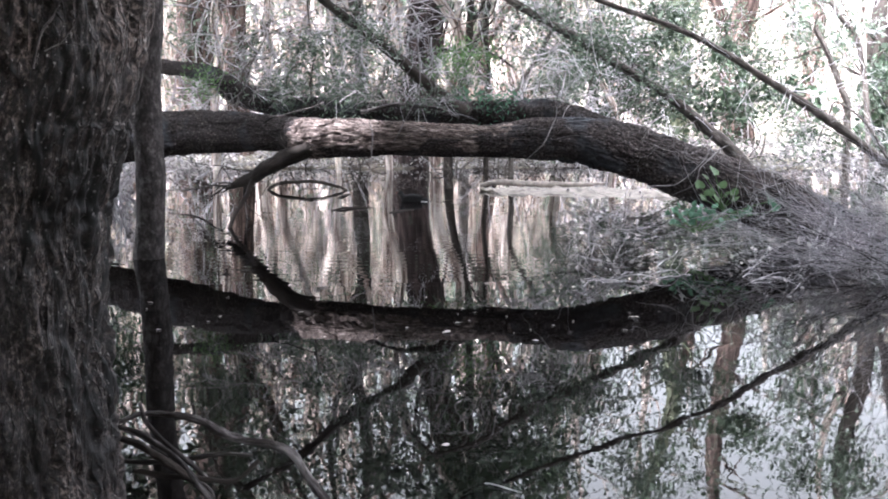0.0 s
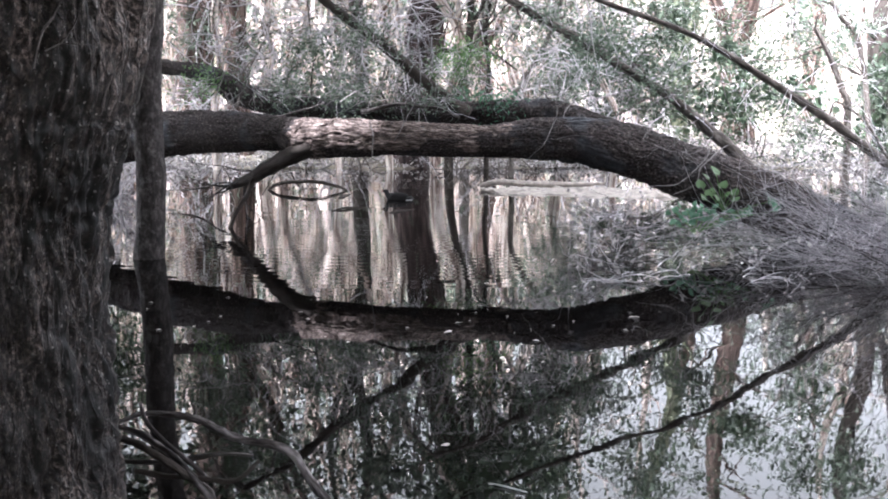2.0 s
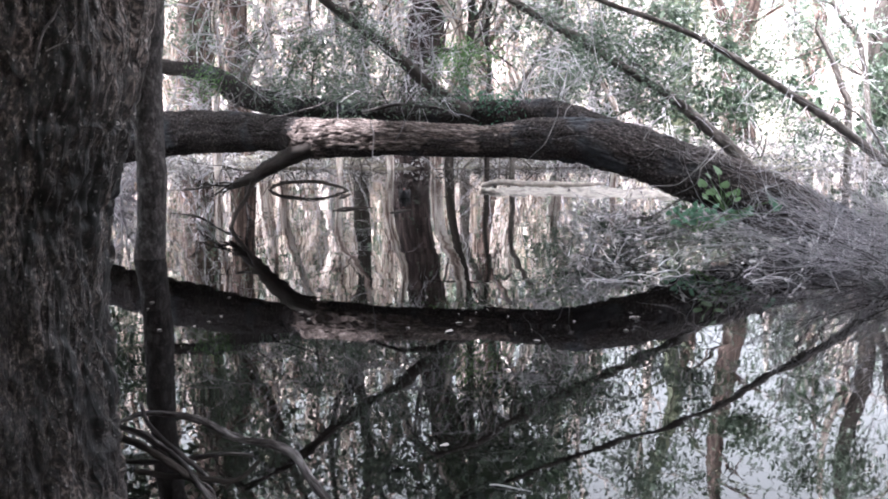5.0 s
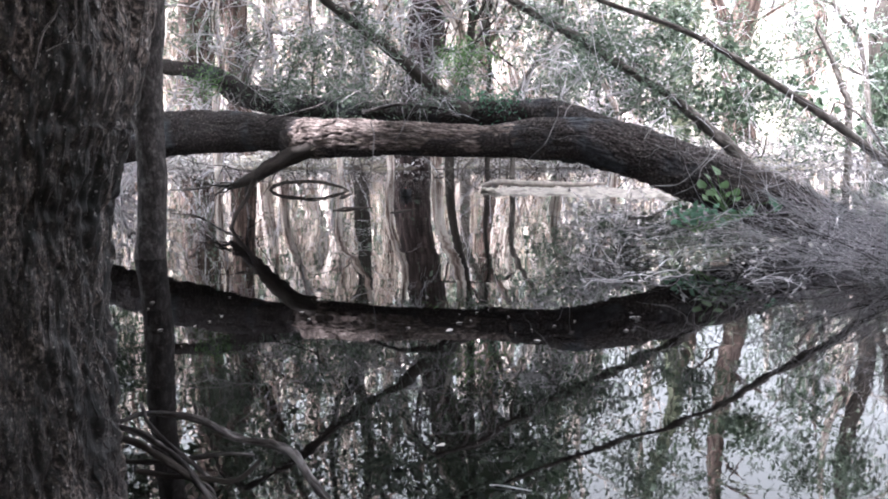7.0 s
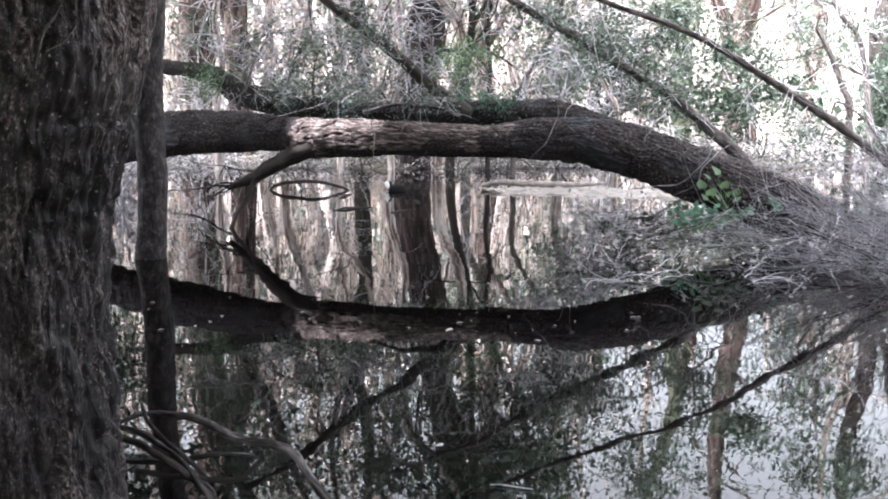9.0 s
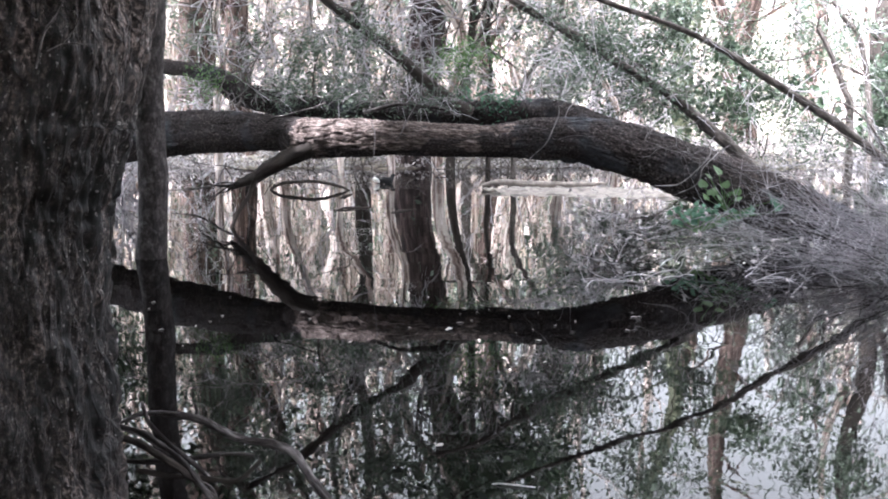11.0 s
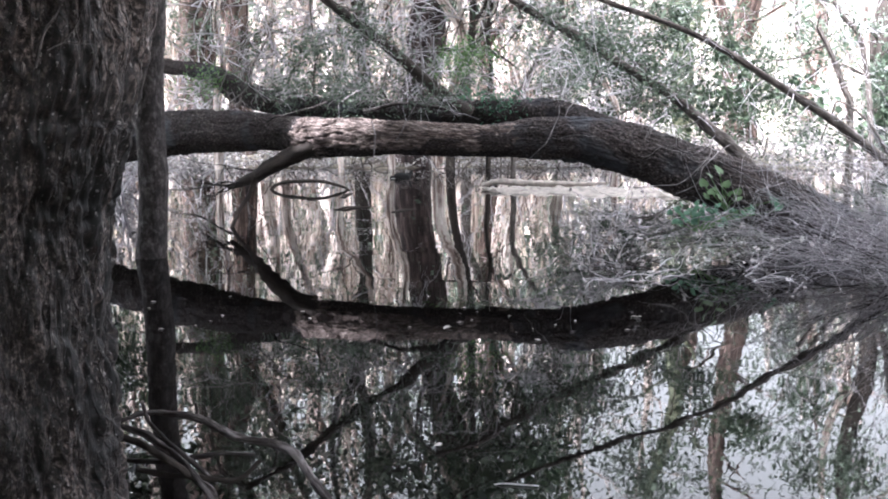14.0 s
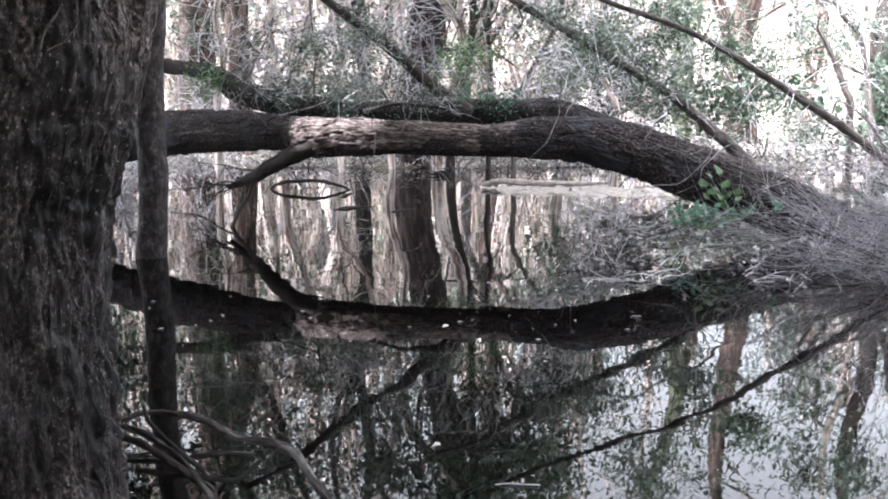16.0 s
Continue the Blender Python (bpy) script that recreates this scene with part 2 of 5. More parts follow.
class Builder:
    """Collects vertices and faces of one mesh."""

    def __init__(self):
        self.v, self.q, self.uv, self.n = [], [], [], 0

    def add(self, v, quads, uv):
        self.v.append(v)
        self.q.append(np.asarray(quads) + self.n)
        self.uv.append(uv)
        self.n += len(v)

    def tube(self, pts, radii, seg=6, step=0.12, lump=0.06, ridge=0.0, wander=0.0, ridges=11, plates=0.0, along=8.0):
        c, r = spline(pts, radii, step)
        k = len(c)
        s = np.concatenate([[0], np.cumsum(np.linalg.norm(np.diff(c, axis=0), axis=1))])
        if wander:
            for f in (2.1, 5.3):
                ph = rng.uniform(0, 6.28, 3)
                c = c + wander * np.sin(s[:, None] * f / max(0.3, s[-1] / 3) + ph) * np.minimum(1, s / (0.2 * s[-1] + 1e-6))[:, None] / f * 2
        tan = np.gradient(c, axis=0)
        tan /= np.linalg.norm(tan, axis=1)[:, None] + 1e-9
        up = np.array([0.0, 1.0, 0.0]) if abs(tan[:, 1]).max() < 0.9 else np.array([0.31, 0.2, 0.93])
        a = np.cross(tan, up)
        a /= np.linalg.norm(a, axis=1)[:, None] + 1e-9
        b = np.cross(a, tan)
        ang = np.arange(seg) * 2 * np.pi / seg
        A, S = np.meshgrid(ang, s)
        d = np.zeros_like(A)
        if lump:
            for m in (1, 2, 3, 2):
                d += np.sin(m * A + rng.uniform(1, 6) * S / (r.max() * 4) + rng.uniform(0, 6.3)) * np.sin(rng.uniform(0.5, 3) * S / (r.max() * 3) + rng.uniform(0, 6.3)) * 0.5
            d *= lump
        if ridge:
            w = 0.7 * np.sin(S * 3.1 + 2 * A) + 0.5 * np.sin(S * 7.7 - A + 1.0) + 0.35 * np.sin(S * 17 + 3 * A)
            g = np.abs(np.sin(ridges * A / 2 * 2 / 2 + w))
            h = np.abs(np.sin((ridges * 2 - 1) * A * 0.5 * 2 / 2 + 1.7 * w + S * 6))
            brk = 0.5 + 0.5 * np.sin(S * 21 + 4 * np.sin(5 * A) + 2 * w)
            d += ridge * (0.8 * g**0.6 + 0.35 * h + 0.3 * brk * g - 0.8)
        if plates:
            u, w2 = A / (2 * np.pi), 0.8 * lattice(A / (2 * np.pi) * 8, S * 5, 8, 5)
            n1 = lattice(u * ridges + w2, S * along, ridges, 11)
            n2 = lattice(u * ridges * 3 + 2 * w2, S * along * 2.4, ridges * 3, 12)
            n3 = lattice(u * ridges * 7, S * along * 6, ridges * 7, 13)
            e1 = np.clip((n1 - 0.38) / 0.2, 0, 1)
            d += plates * (0.8 * e1 * e1 * (3 - 2 * e1) + 0.7 * n2 + 0.9 * n3 - 1.2)
        R_ = r[:, None] * (1 + d)
        v = c[:, None] + R_[..., None] * (np.cos(A)[..., None] * a[:, None] + np.sin(A)[..., None] * b[:, None])
        i, j = np.meshgrid(np.arange(k - 1), np.arange(seg), indexing="ij")
        j2 = (j + 1) % seg
        quads = np.stack([i * seg + j, i * seg + j2, (i + 1) * seg + j2, (i + 1) * seg + j], -1).reshape(-1, 4)
        off = rng.uniform(0, 50)
        circ = np.minimum(A, 2 * np.pi - A) * r.mean()
        uv = np.stack([circ, S + off], -1).reshape(-1, 2)
        v = v.reshape(-1, 3)
        for ring, cen in ((0, c[0] - tan[0] * r[0] * 0.15), (k - 1, c[-1] + tan[-1] * r[-1] * 0.3)):
            v = np.vstack([v, cen])
            uv = np.vstack([uv, [[0, off]]])
            e = len(v) - 1
            jj = np.arange(0, seg, 2)
            quads = np.vstack([quads, np.stack([ring * seg + jj, ring * seg + (jj + 1) % seg, ring * seg + (jj + 2) % seg, np.full(len(jj), e)], -1)])
        self.add(v, quads, uv)

    def leaves(self, centres, size, aspect=0.4, droop=0.5, vary=0.5):
        """One folded leaf at each centre."""
        c = np.asarray(centres, float)
        n = len(c)
        if not n:
            return
        L = size * (1 + vary * rng.uniform(-1, 1, n))[:, None]
        d = rng.normal(size=(n, 3))
        d[:, 2] = d[:, 2] * 0.6 - droop
        d /= np.linalg.norm(d, axis=1)[:, None]
        w = np.cross(d, rng.normal(size=(n, 3)))
        w /= np.linalg.norm(w, axis=1)[:, None] + 1e-9
        nrm = np.cross(d, w)
        v = np.stack([c - d * L / 2, c + w * L * aspect / 2 + nrm * L * 0.06, c + d * L / 2, c - w * L * aspect / 2 + nrm * L * 0.06], 1).reshape(-1, 3)
        self.add(v, np.arange(4 * n).reshape(-1, 4), np.tile([[0, 0], [1, 0], [1, 1], [0, 1]], (n, 1)))

    def build(self, name, material, parent=None, label="", smooth=True):
        v, q, uv = np.vstack(self.v), np.vstack(self.q), np.vstack(self.uv)
        me = bpy.data.meshes.new(name)
        me.vertices.add(len(v))
        me.vertices.foreach_set("co", v.ravel())
        me.loops.add(q.size)
        me.loops.foreach_set("vertex_index", q.ravel().astype(np.int32))
        me.polygons.add(len(q))
        me.polygons.foreach_set("loop_start", np.arange(0, q.size, 4, dtype=np.int32))
        me.update(calc_edges=True)
        me.uv_layers.new(name="UVMap").data.foreach_set("uv", uv[q.ravel()].ravel())
        me.polygons.foreach_set("use_smooth", np.full(len(q), smooth))
        me.materials.append(material)
        me.validate()
        ob = new(name, me)
        ob.parent = parent
        return tagged(ob, label) if label else ob


def thing(name, label, category, group="", at=(0, 0, 0)):
    e = new(name)
    e.location = at
    e.empty_display_size = 0.1
    return tagged(e, label, category, group)


def sprout(b, base, way, length, r, depth, tips, droop=0.1, kids=4, crook=0.35):
    """A crooked twig with side twigs; its ends are added to tips."""
    way = np.asarray(way, float) / (np.linalg.norm(way) + 1e-9)
    p = [np.asarray(base, float)]
    n = 4
    for k in range(n):
        way = way + rng.normal(size=3) * crook * 0.5 - np.array([0, 0, droop * 0.3])
        way /= np.linalg.norm(way)
        p.append(p[-1] + way * length / n)
    b.tube(p, np.linspace(r, r * 0.35, n + 1), 5 if r > 0.012 else 3, length / 8, 0.0)
    tips.extend(p[2:])
    if depth > 0:
        for _ in range(kids):
            k = rng.integers(1, n + 1)
            side = way + rng.normal(size=3) * 0.8
            sprout(b, p[k], side, length * rng.uniform(0.4, 0.65), r * 0.5, depth - 1, tips, droop, max(2, kids - 1), crook)


def cloud(tips, per, spread, flat=0.7):
    t = np.repeat(np.asarray(tips), per, axis=0)
    return t + rng.normal(size=t.shape) * np.array([spread, spread, spread * flat])


# ---- the large structure: ground with the pond's basin, and the water
def shore(x, y):
    """Metres outside the pond's edge (negative: in the water)."""
    far = y - 20.8 - 0.5 * np.sin(x * 0.9) - 0.3 * np.sin(x * 2.1 + 1)
    right = (x - 4.4 - 0.3 * (y - 7) * (y > 7) - 0.4 * np.sin(y * 1.3)) * 0.8
    right = np.where(y > 13, right - (y - 13) * 0.9, right)
    near = 2.1 - y + 0.25 * np.sin(x * 1.7) - 0.9 * np.clip(-x - 0.2, 0, 1.2) * -1.0
    left = -x - 7.5 - 0.1 * y
    return np.maximum(np.maximum(far, right), np.maximum(near, left))


def build_ground():
    ax = np.concatenate([-np.geomspace(12, 400, 26)[::-1], np.arange(-11.5, 12, 0.35), np.geomspace(12, 400, 26)])
    ay = np.concatenate([-np.geomspace(6, 300, 16)[::-1], np.arange(-5.5, 50, 0.5), np.geomspace(50, 900, 30)])
    X, Y = np.meshgrid(ax, ay)
    s = shore(X, Y)
    z = np.where(s < 0, np.maximum(-0.7, s * 0.3), 0.10 * (1 - np.exp(-s * 3)) + 0.02 * np.minimum(s, 40))
    z += 0.05 * np.sin(X * 2.3 + np.sin(Y * 1.9)) * np.sin(Y * 1.7) * (s > -1)
    z += np.clip(Y - 48, 0, 170) * 0.12 + np.clip(Y - 60, 0, 100) * 0.02 * np.sin(X * 0.11 + np.sin(X * 0.043) * 2)
    b = Builder()
    n, m = X.shape
    i, j = np.meshgrid(np.arange(n - 1), np.arange(m - 1), indexing="ij")
    quads = np.stack([i * m + j, i * m + j + 1, (i + 1) * m + j + 1, (i + 1) * m + j], -1).reshape(-1, 4)
    b.add(np.stack([X, Y, z], -1).reshape(-1, 3), quads, np.stack([X, Y], -1).reshape(-1, 2))
    tagged(b.build("ground", SOIL), "bare soil banks with dry leaf litter and grass", "ground", kind="structure")


def build_water():
    b = Builder()
    ax, ay = np.linspace(-40, 40, 41), np.linspace(-1, 52, 31)
    X, Y = np.meshgrid(ax, ay)
    n, m = X.shape
    i, j = np.meshgrid(np.arange(n - 1), np.arange(m - 1), indexing="ij")
    quads = np.stack([i * m + j, i * m + j + 1, (i + 1) * m + j + 1, (i + 1) * m + j], -1).reshape(-1, 4)
    b.add(np.stack([X, Y, X * 0], -1).reshape(-1, 3), quads, np.stack([X, Y], -1).reshape(-1, 2))
    tagged(b.build("water", WATER), "still dark brown pond water mirroring the trees", "water", kind="structure")


build_ground()
build_water()


# ---- near trees
# openings cut in the crowns overhead so that sun patches land on the log
GAPS = (((-1.15, 10.0, 1.15), 0.55), ((0.65, 9.8, 1.1), 0.13))


def thinned(c, share=1.0):
    """Leaf places without those in gaps of the crown, through which the sun reaches the log and the bank."""
    a = np.array(SUN_AWAY)
    for g, r in GAPS:
        d = c - np.array(g)
        off = d - (d @ a)[:, None] * a
        c = c[np.linalg.norm(off, axis=1) > r * share]
    return c


def limbs_of(e, starts, mat, depth, kids, droop, tips, name="limb", crook=0.35, clear=False):
    """Each start (base, way, length, radius) becomes one limb with its side twigs. clear: it leaves the crown's gaps open."""
    for base, way, length, r in starts:
        for _ in range(9 if clear else 1):
            b, ends = Builder(), []
            sprout(b, base, way, length, r, depth, ends, droop, kids, crook)
            v = np.vstack(b.v)
            if not clear or len(thinned(v, 0.35)) == len(v):
                b.build(name, mat, e)
                tips.extend(ends)
                break
            way = np.asarray(way) @ np.array(Matrix.Rotation(0.7, 3, "Z"))


def near_tree():
    e = thing("furrowed_tree", "thick dark tree trunk with deeply furrowed brown-grey bark", "tree")
    b = Builder()
    b.tube([(-1.25, 2.60, -0.20), (-1.25, 2.60, 0.19), (-1.23, 2.60, 0.66), (-1.21, 2.60, 0.98), (-1.19, 2.60, 1.13), (-1.17, 2.60, 1.28), (-1.13, 2.60, 1.58), (-1.2, 2.5, 2.4)],
           [0.36, 0.305, 0.272, 0.270, 0.275, 0.302, 0.328, 0.33], 300, 0.008, 0.04, 0.0, 0.0, 26, 0.085, 5.0)
    b.tube([(-1.2, 2.5, 2.35), (-1.5, 2.2, 4.5), (-1.7, 1.6, 7.0), (-2.0, 1.0, 9.0)], [0.31, 0.28, 0.2, 0.1], 24, 0.2, 0.03)
    b.build("trunk", RUGGED, e)
    for pts, r in (([(-0.96, 2.27, 1.39), (-0.93, 2.26, 1.47), (-0.90, 2.26, 1.51), (-0.88, 2.27, 1.56)], 0.004), ([(-0.93, 2.27, 1.43), (-0.89, 2.26, 1.45), (-0.85, 2.27, 1.45), (-0.83, 2.30, 1.45)], 0.002), ([(-0.89, 2.27, 1.45), (-0.86, 2.27, 1.50), (-0.84, 2.28, 1.56)], 0.002)):
        t = Builder()
        t.tube(pts, np.linspace(r, r * 0.5, len(pts)), 7, 0.02, 0.1, 0, 0.004)
        t.build("twig", DRIFT, e, "bare grey twig")
    l, tips = Builder(), []
    limbs_of(e, [((-1.6 + 0.02 * k, 1.7 - 0.04 * k, 6.0 + 0.19 * k), (math.cos(k * 2.4), math.sin(k * 2.4) * 0.8 - 0.2, 0.25), rng.uniform(3.5, 6), 0.07) for k in range(16)], DARKWOOD, 2, 4, 0.05, tips)
    l.leaves(thinned(cloud(tips, 24, 0.45)), 0.22, 0.4)
    l.build("crown", DULLLEAF, e)


def slim_tree():
    e = thing("slim_tree", "slim mottled grey-brown tree stem rising out of the water", "tree")
    b = Builder()
    b.tube([(-2.59, 8.20, -0.32), (-2.56, 8.20, 0.00), (-2.51, 8.20, 0.62), (-2.52, 8.20, 1.15), (-2.50, 8.20, 1.72), (-2.45, 8.20, 2.46), (-2.4, 8.1, 4.5), (-2.2, 7.6, 7.5)],
           [0.15, 0.128, 0.122, 0.118, 0.118, 0.115, 0.1, 0.04], 40, 0.03, 0.05, 0.0, 0.0, 7, 0.06, 5.0)
    b.build("trunk", SMOOTH, e)
    l, tips = Builder(), []
    limbs_of(e, [((-2.4 + 0.02 * k, 8.1 - 0.05 * k, 4.8 + 0.28 * k), (math.cos(k * 2.4), math.sin(k * 2.4), 0.3), rng.uniform(1.5, 2.8), 0.03) for k in range(9)], DARKWOOD, 2, 4, 0.1, tips)
    l.leaves(cloud(tips, 10, 0.25), 0.12, 0.3)
    l.build("crown", DULLLEAF, e)


def shade_tree(x, y, h, spread):
    """An unseen broad tree, added behind or beside the viewer on the near bank; its crown shades the near water."""
    e = thing("unseen_shade_tree", "unseen broad dark-leaved tree added to shade the foreground", "tree", "near bank trees")
    b = Builder()
    b.tube([(x, y, -0.2), (x + 0.2, y, h * 0.3), (x, y + 0.3, h * 0.6), (x + 0.2, y + 0.4, h)], [0.35, 0.28, 0.2, 0.06], 16, 0.3, 0.1)
    b.build("trunk", RUGGED, e)
    l, tips = Builder(), []
    limbs_of(e, [((x + 0.1, y + 0.3, h * (0.68 + 0.017 * k)), (math.cos(k * 2.4), math.sin(k * 2.4), 0.22), spread * rng.uniform(0.7, 1.1), 0.08) for k in range(18)], DARKWOOD, 2, 5, 0.04, tips, clear=True)
    l.leaves(thinned(cloud(tips, 24, 0.5)), 0.26, 0.42)
    l.build("crown", DULLLEAF, e)


near_tree()
slim_tree()
for x_, y_, h_, s_ in ((-4.3, 5.6, 11, 5.6), (-6.5, 0.5, 10, 5), (1.5, -3.5, 10.5, 5.5), (-2.5, -4.5, 11, 5), (-7.0, 8.0, 11.5, 4.8), (-6.6, 13.0, 12, 5.2), (-9.5, 15.5, 13, 5.0)):
    shade_tree(x_, y_, h_, s_)


def unseen_bank_woods():
    """Unseen near-bank woods, added behind and beside the viewer to block light."""
    e = tagged(thing("unseen_bank_woods", "unseen dark dense woods added to enclose the near bank", "woods"), kind="stuff")
    b, l, tips = Builder(), Builder(), []
    for k in range(70):
        a = rng.uniform(1.9, 5.95)
        d = rng.uniform(9, 20)
        x, y, h = math.cos(a) * d - 2, math.sin(a) * d, rng.uniform(8, 14)
        if y > 2 and x > -10.5:
            continue
        b.tube([(x, y, -0.3), (x + 0.2, y, 4), (x + rng.normal() * 0.5, y, h)], [0.25, 0.18, 0.05], 7, 1.0, 0.1)
        for _ in range(34):
            tips.append((x + rng.normal() * 1.5, y + rng.normal() * 1.5, h * rng.uniform(0.05, 1.0)))
    b.build("trunks", RUGGED, e)
    l.leaves(thinned(cloud(tips, 18, 0.6)), 0.4, 0.5)
    l.build("leaves", DULLLEAF, e)


unseen_bank_woods()


ANCHORS = []


def hang(e, centre, mat):
    """The branch on which a bough hangs: from the nearest stem or limb to the bough."""
    c, a = np.array(centre), np.array(ANCHORS)
    q = a[np.argmin(np.linalg.norm((a - c) * (1, 0.7, 1), axis=1))]
    d = np.linalg.norm(q - c)
    m = (q + c) / 2 + rng.normal(size=3) * 0.08 * d + (0, 0, 0.12 * d)
    b = Builder()
    b.tube([q, m, c], [0.012 + 0.002 * d, 0.011, 0.006], 6, 0.15, 0.1, 0, 0.03)
    b.build("branch", mat, e)


# ---- the fallen logs and the limbs that hang over the pond
def fallen_log():
    e = thing("fallen_log", "long arched fallen trunk with split brown bark over the water", "log")
    b = Builder()
    b.tube([(-5.10, 11.90, 0.75), (-3.97, 11.50, 0.86), (-3.17, 11.10, 0.98), (-2.28, 10.60, 1.02), (-1.68, 10.30, 1.03), (-1.55, 10.22, 1.00), (-1.22, 10.10, 0.98), (-0.49, 9.90, 0.99), (0.38, 9.80, 0.97), (0.95, 9.70, 1.00), (1.51, 9.60, 0.96), (2.06, 9.50, 0.81), (2.61, 9.40, 0.61), (3.11, 9.20, 0.42), (3.80, 9.10, 0.08), (4.43, 9.00, -0.26)],
           [0.248, 0.239, 0.251, 0.214, 0.178, 0.206, 0.192, 0.159, 0.157, 0.202, 0.246, 0.254, 0.268, 0.274, 0.271, 0.257],
           170, 0.014, 0.05, 0.0, 0.02, 18, 0.085, 6.0)
    b.build("trunk", LOGBARK, e)
    w = Builder()
    w.tube([(-1.66, 10.29, 1.01), (-1.58, 10.24, 1.005), (-1.48, 10.19, 0.99), (-1.22, 10.10, 0.98), (-0.85, 10.00, 0.99), (-0.61, 9.93, 0.99), (-0.37, 9.88, 0.99), (0.0, 9.84, 0.98), (0.40, 9.79, 0.97), (0.70, 9.74, 0.985), (0.95, 9.70, 1.0)],
           [0.08, 0.160, 0.207, 0.199, 0.176, 0.165, 0.155, 0.153, 0.152, 0.168, 0.12], 130, 0.012, 0.05, 0.0, 0.01, 17, 0.11, 6.0)
    w.build("torn_bark", TORNBARK, e, "pale tan torn bark and bare wood")
    k = Builder()
    k.tube([(-1.31, 10.10, 0.97), (-1.56, 10.15, 0.83), (-1.89, 10.50, 0.67), (-2.16, 10.90, 0.51), (-2.39, 11.20, 0.42), (-2.62, 11.50, 0.31)],
           [0.156, 0.115, 0.088, 0.072, 0.054, 0.021], 24, 0.03, 0.12, 0.0, 0.01, 7, 0.12, 6.0)
    k.tube([(-2.12, 10.80, 0.54), (-2.20, 10.62, 0.33), (-2.28, 10.40, 0.12), (-2.31, 10.25, -0.02), (-2.32, 10.15, -0.12)], [0.03, 0.026, 0.022, 0.02, 0.018], 16, 0.03, 0.12, 0.0, 0.02, 5, 0.12, 6.0)
    snag = k.build("broken_branch", DARKWOOD, e, "dark broken branch dipping into the water")
    limbs_of(snag, [((-2.01, 10.80, 0.60), (-0.5, 0.2, -0.1), 0.75, 0.014), ((-2.27, 11.10, 0.46), (-0.7, 0.1, 0.02), 0.75, 0.014), ((-2.39, 11.20, 0.40), (-0.8, 0.2, 0.05), 0.8, 0.014),
                 ((-2.32, 11.20, 0.45), (-0.15, 0.3, -0.5), 0.6, 0.022), ((-2.37, 11.20, 0.42), (-0.3, 0.1, -0.4), 0.5, 0.014), ((-2.54, 11.40, 0.34), (-0.9, 0.1, 0.1), 0.7, 0.012), ((-2.51, 11.40, 0.35), (-0.6, 0.1, 0.25), 0.5, 0.010), ((-1.77, 10.50, 0.71), (-0.4, 0.0, -0.4), 0.6, 0.01)], DRIFT, 1, 3, 0.1, [], "twig")
    for pts, r in (([(-1.86, 10.00, 1.14), (-1.66, 9.95, 1.21), (-1.39, 9.90, 1.31), (-1.22, 9.90, 1.35)], 0.012), ([(-0.87, 10.30, 1.25), (-0.56, 10.20, 1.30), (-0.14, 10.10, 1.31), (0.16, 10.00, 1.22)], 0.026),
                   ([(-0.27, 9.60, 2.12), (-0.24, 9.60, 1.74), (-0.27, 9.60, 1.35), (-0.39, 9.55, 1.10), (-0.48, 9.60, 0.97)], 0.007), ([(1.09, 9.20, 1.30), (1.05, 9.20, 1.11), (0.95, 9.20, 0.91), (0.81, 9.30, 0.78)], 0.008),
                   ([(-0.73, 9.55, 1.16), (-0.71, 9.50, 0.91), (-0.73, 9.50, 0.63)], 0.006), ([(2.42, 9.00, 1.06), (2.46, 8.90, 0.88), (2.20, 8.90, 0.62), (1.85, 8.95, 0.53)], 0.007),
                   ([(2.69, 9.00, 0.95), (2.41, 8.90, 0.77), (2.34, 8.90, 0.59), (2.18, 9.00, 0.45)], 0.006), ([(1.79, 9.20, 0.23), (1.99, 9.10, 0.28), (2.29, 9.10, 0.43)], 0.013)):
        b = Builder()
        b.tube(pts, np.linspace(r, r * 0.5, len(pts)), 7, 0.05, 0.1, 0, 0.02)
        b.build("dead_shoot", DRIFT if r > 0.01 else MIDTWIG, e)
    limbs_of(e, [((x, 10.0 - 0.08 * x, 1.35 - 0.08 * max(0, x - 1.5)), (rng.normal() * 0.8, -0.25, 0.5 + rng.normal() * 0.3), rng.uniform(0.3, 0.8), 0.007) for x in rng.uniform(-2.6, 3.0, 26)], MIDTWIG, 1, 3, 0.35, [], "twig", 0.7)
    limbs_of(e, [((x, 9.05, 0.95 - 0.28 * (x - 2)), (rng.normal(), -0.3, rng.normal() * 0.6), rng.uniform(0.25, 0.5), 0.004) for x in rng.uniform(1.9, 3.0, 12)], MIDTWIG, 1, 3, 0.2, [], "twig", 0.8)


def rear_log():
    e = thing("rear_log", "dark fallen trunk lying behind the arched log", "log")
    b = Builder()
    b.tube([(-3.88, 12.20, 1.89), (-3.47, 12.00, 1.79), (-2.84, 11.70, 1.68), (-2.30, 11.40, 1.41), (-1.67, 11.20, 1.28), (-0.54, 11.00, 1.25), (0.62, 10.90, 1.24), (1.24, 10.70, 1.20), (1.68, 10.30, 1.04), (2.09, 9.90, 0.83)],
           [0.073, 0.086, 0.104, 0.142, 0.140, 0.131, 0.156, 0.173, 0.173, 0.155], 64, 0.03, 0.10, 0.0, 0.03, 9, 0.14, 4.0)
    b.build("trunk", LOGBARK, e)


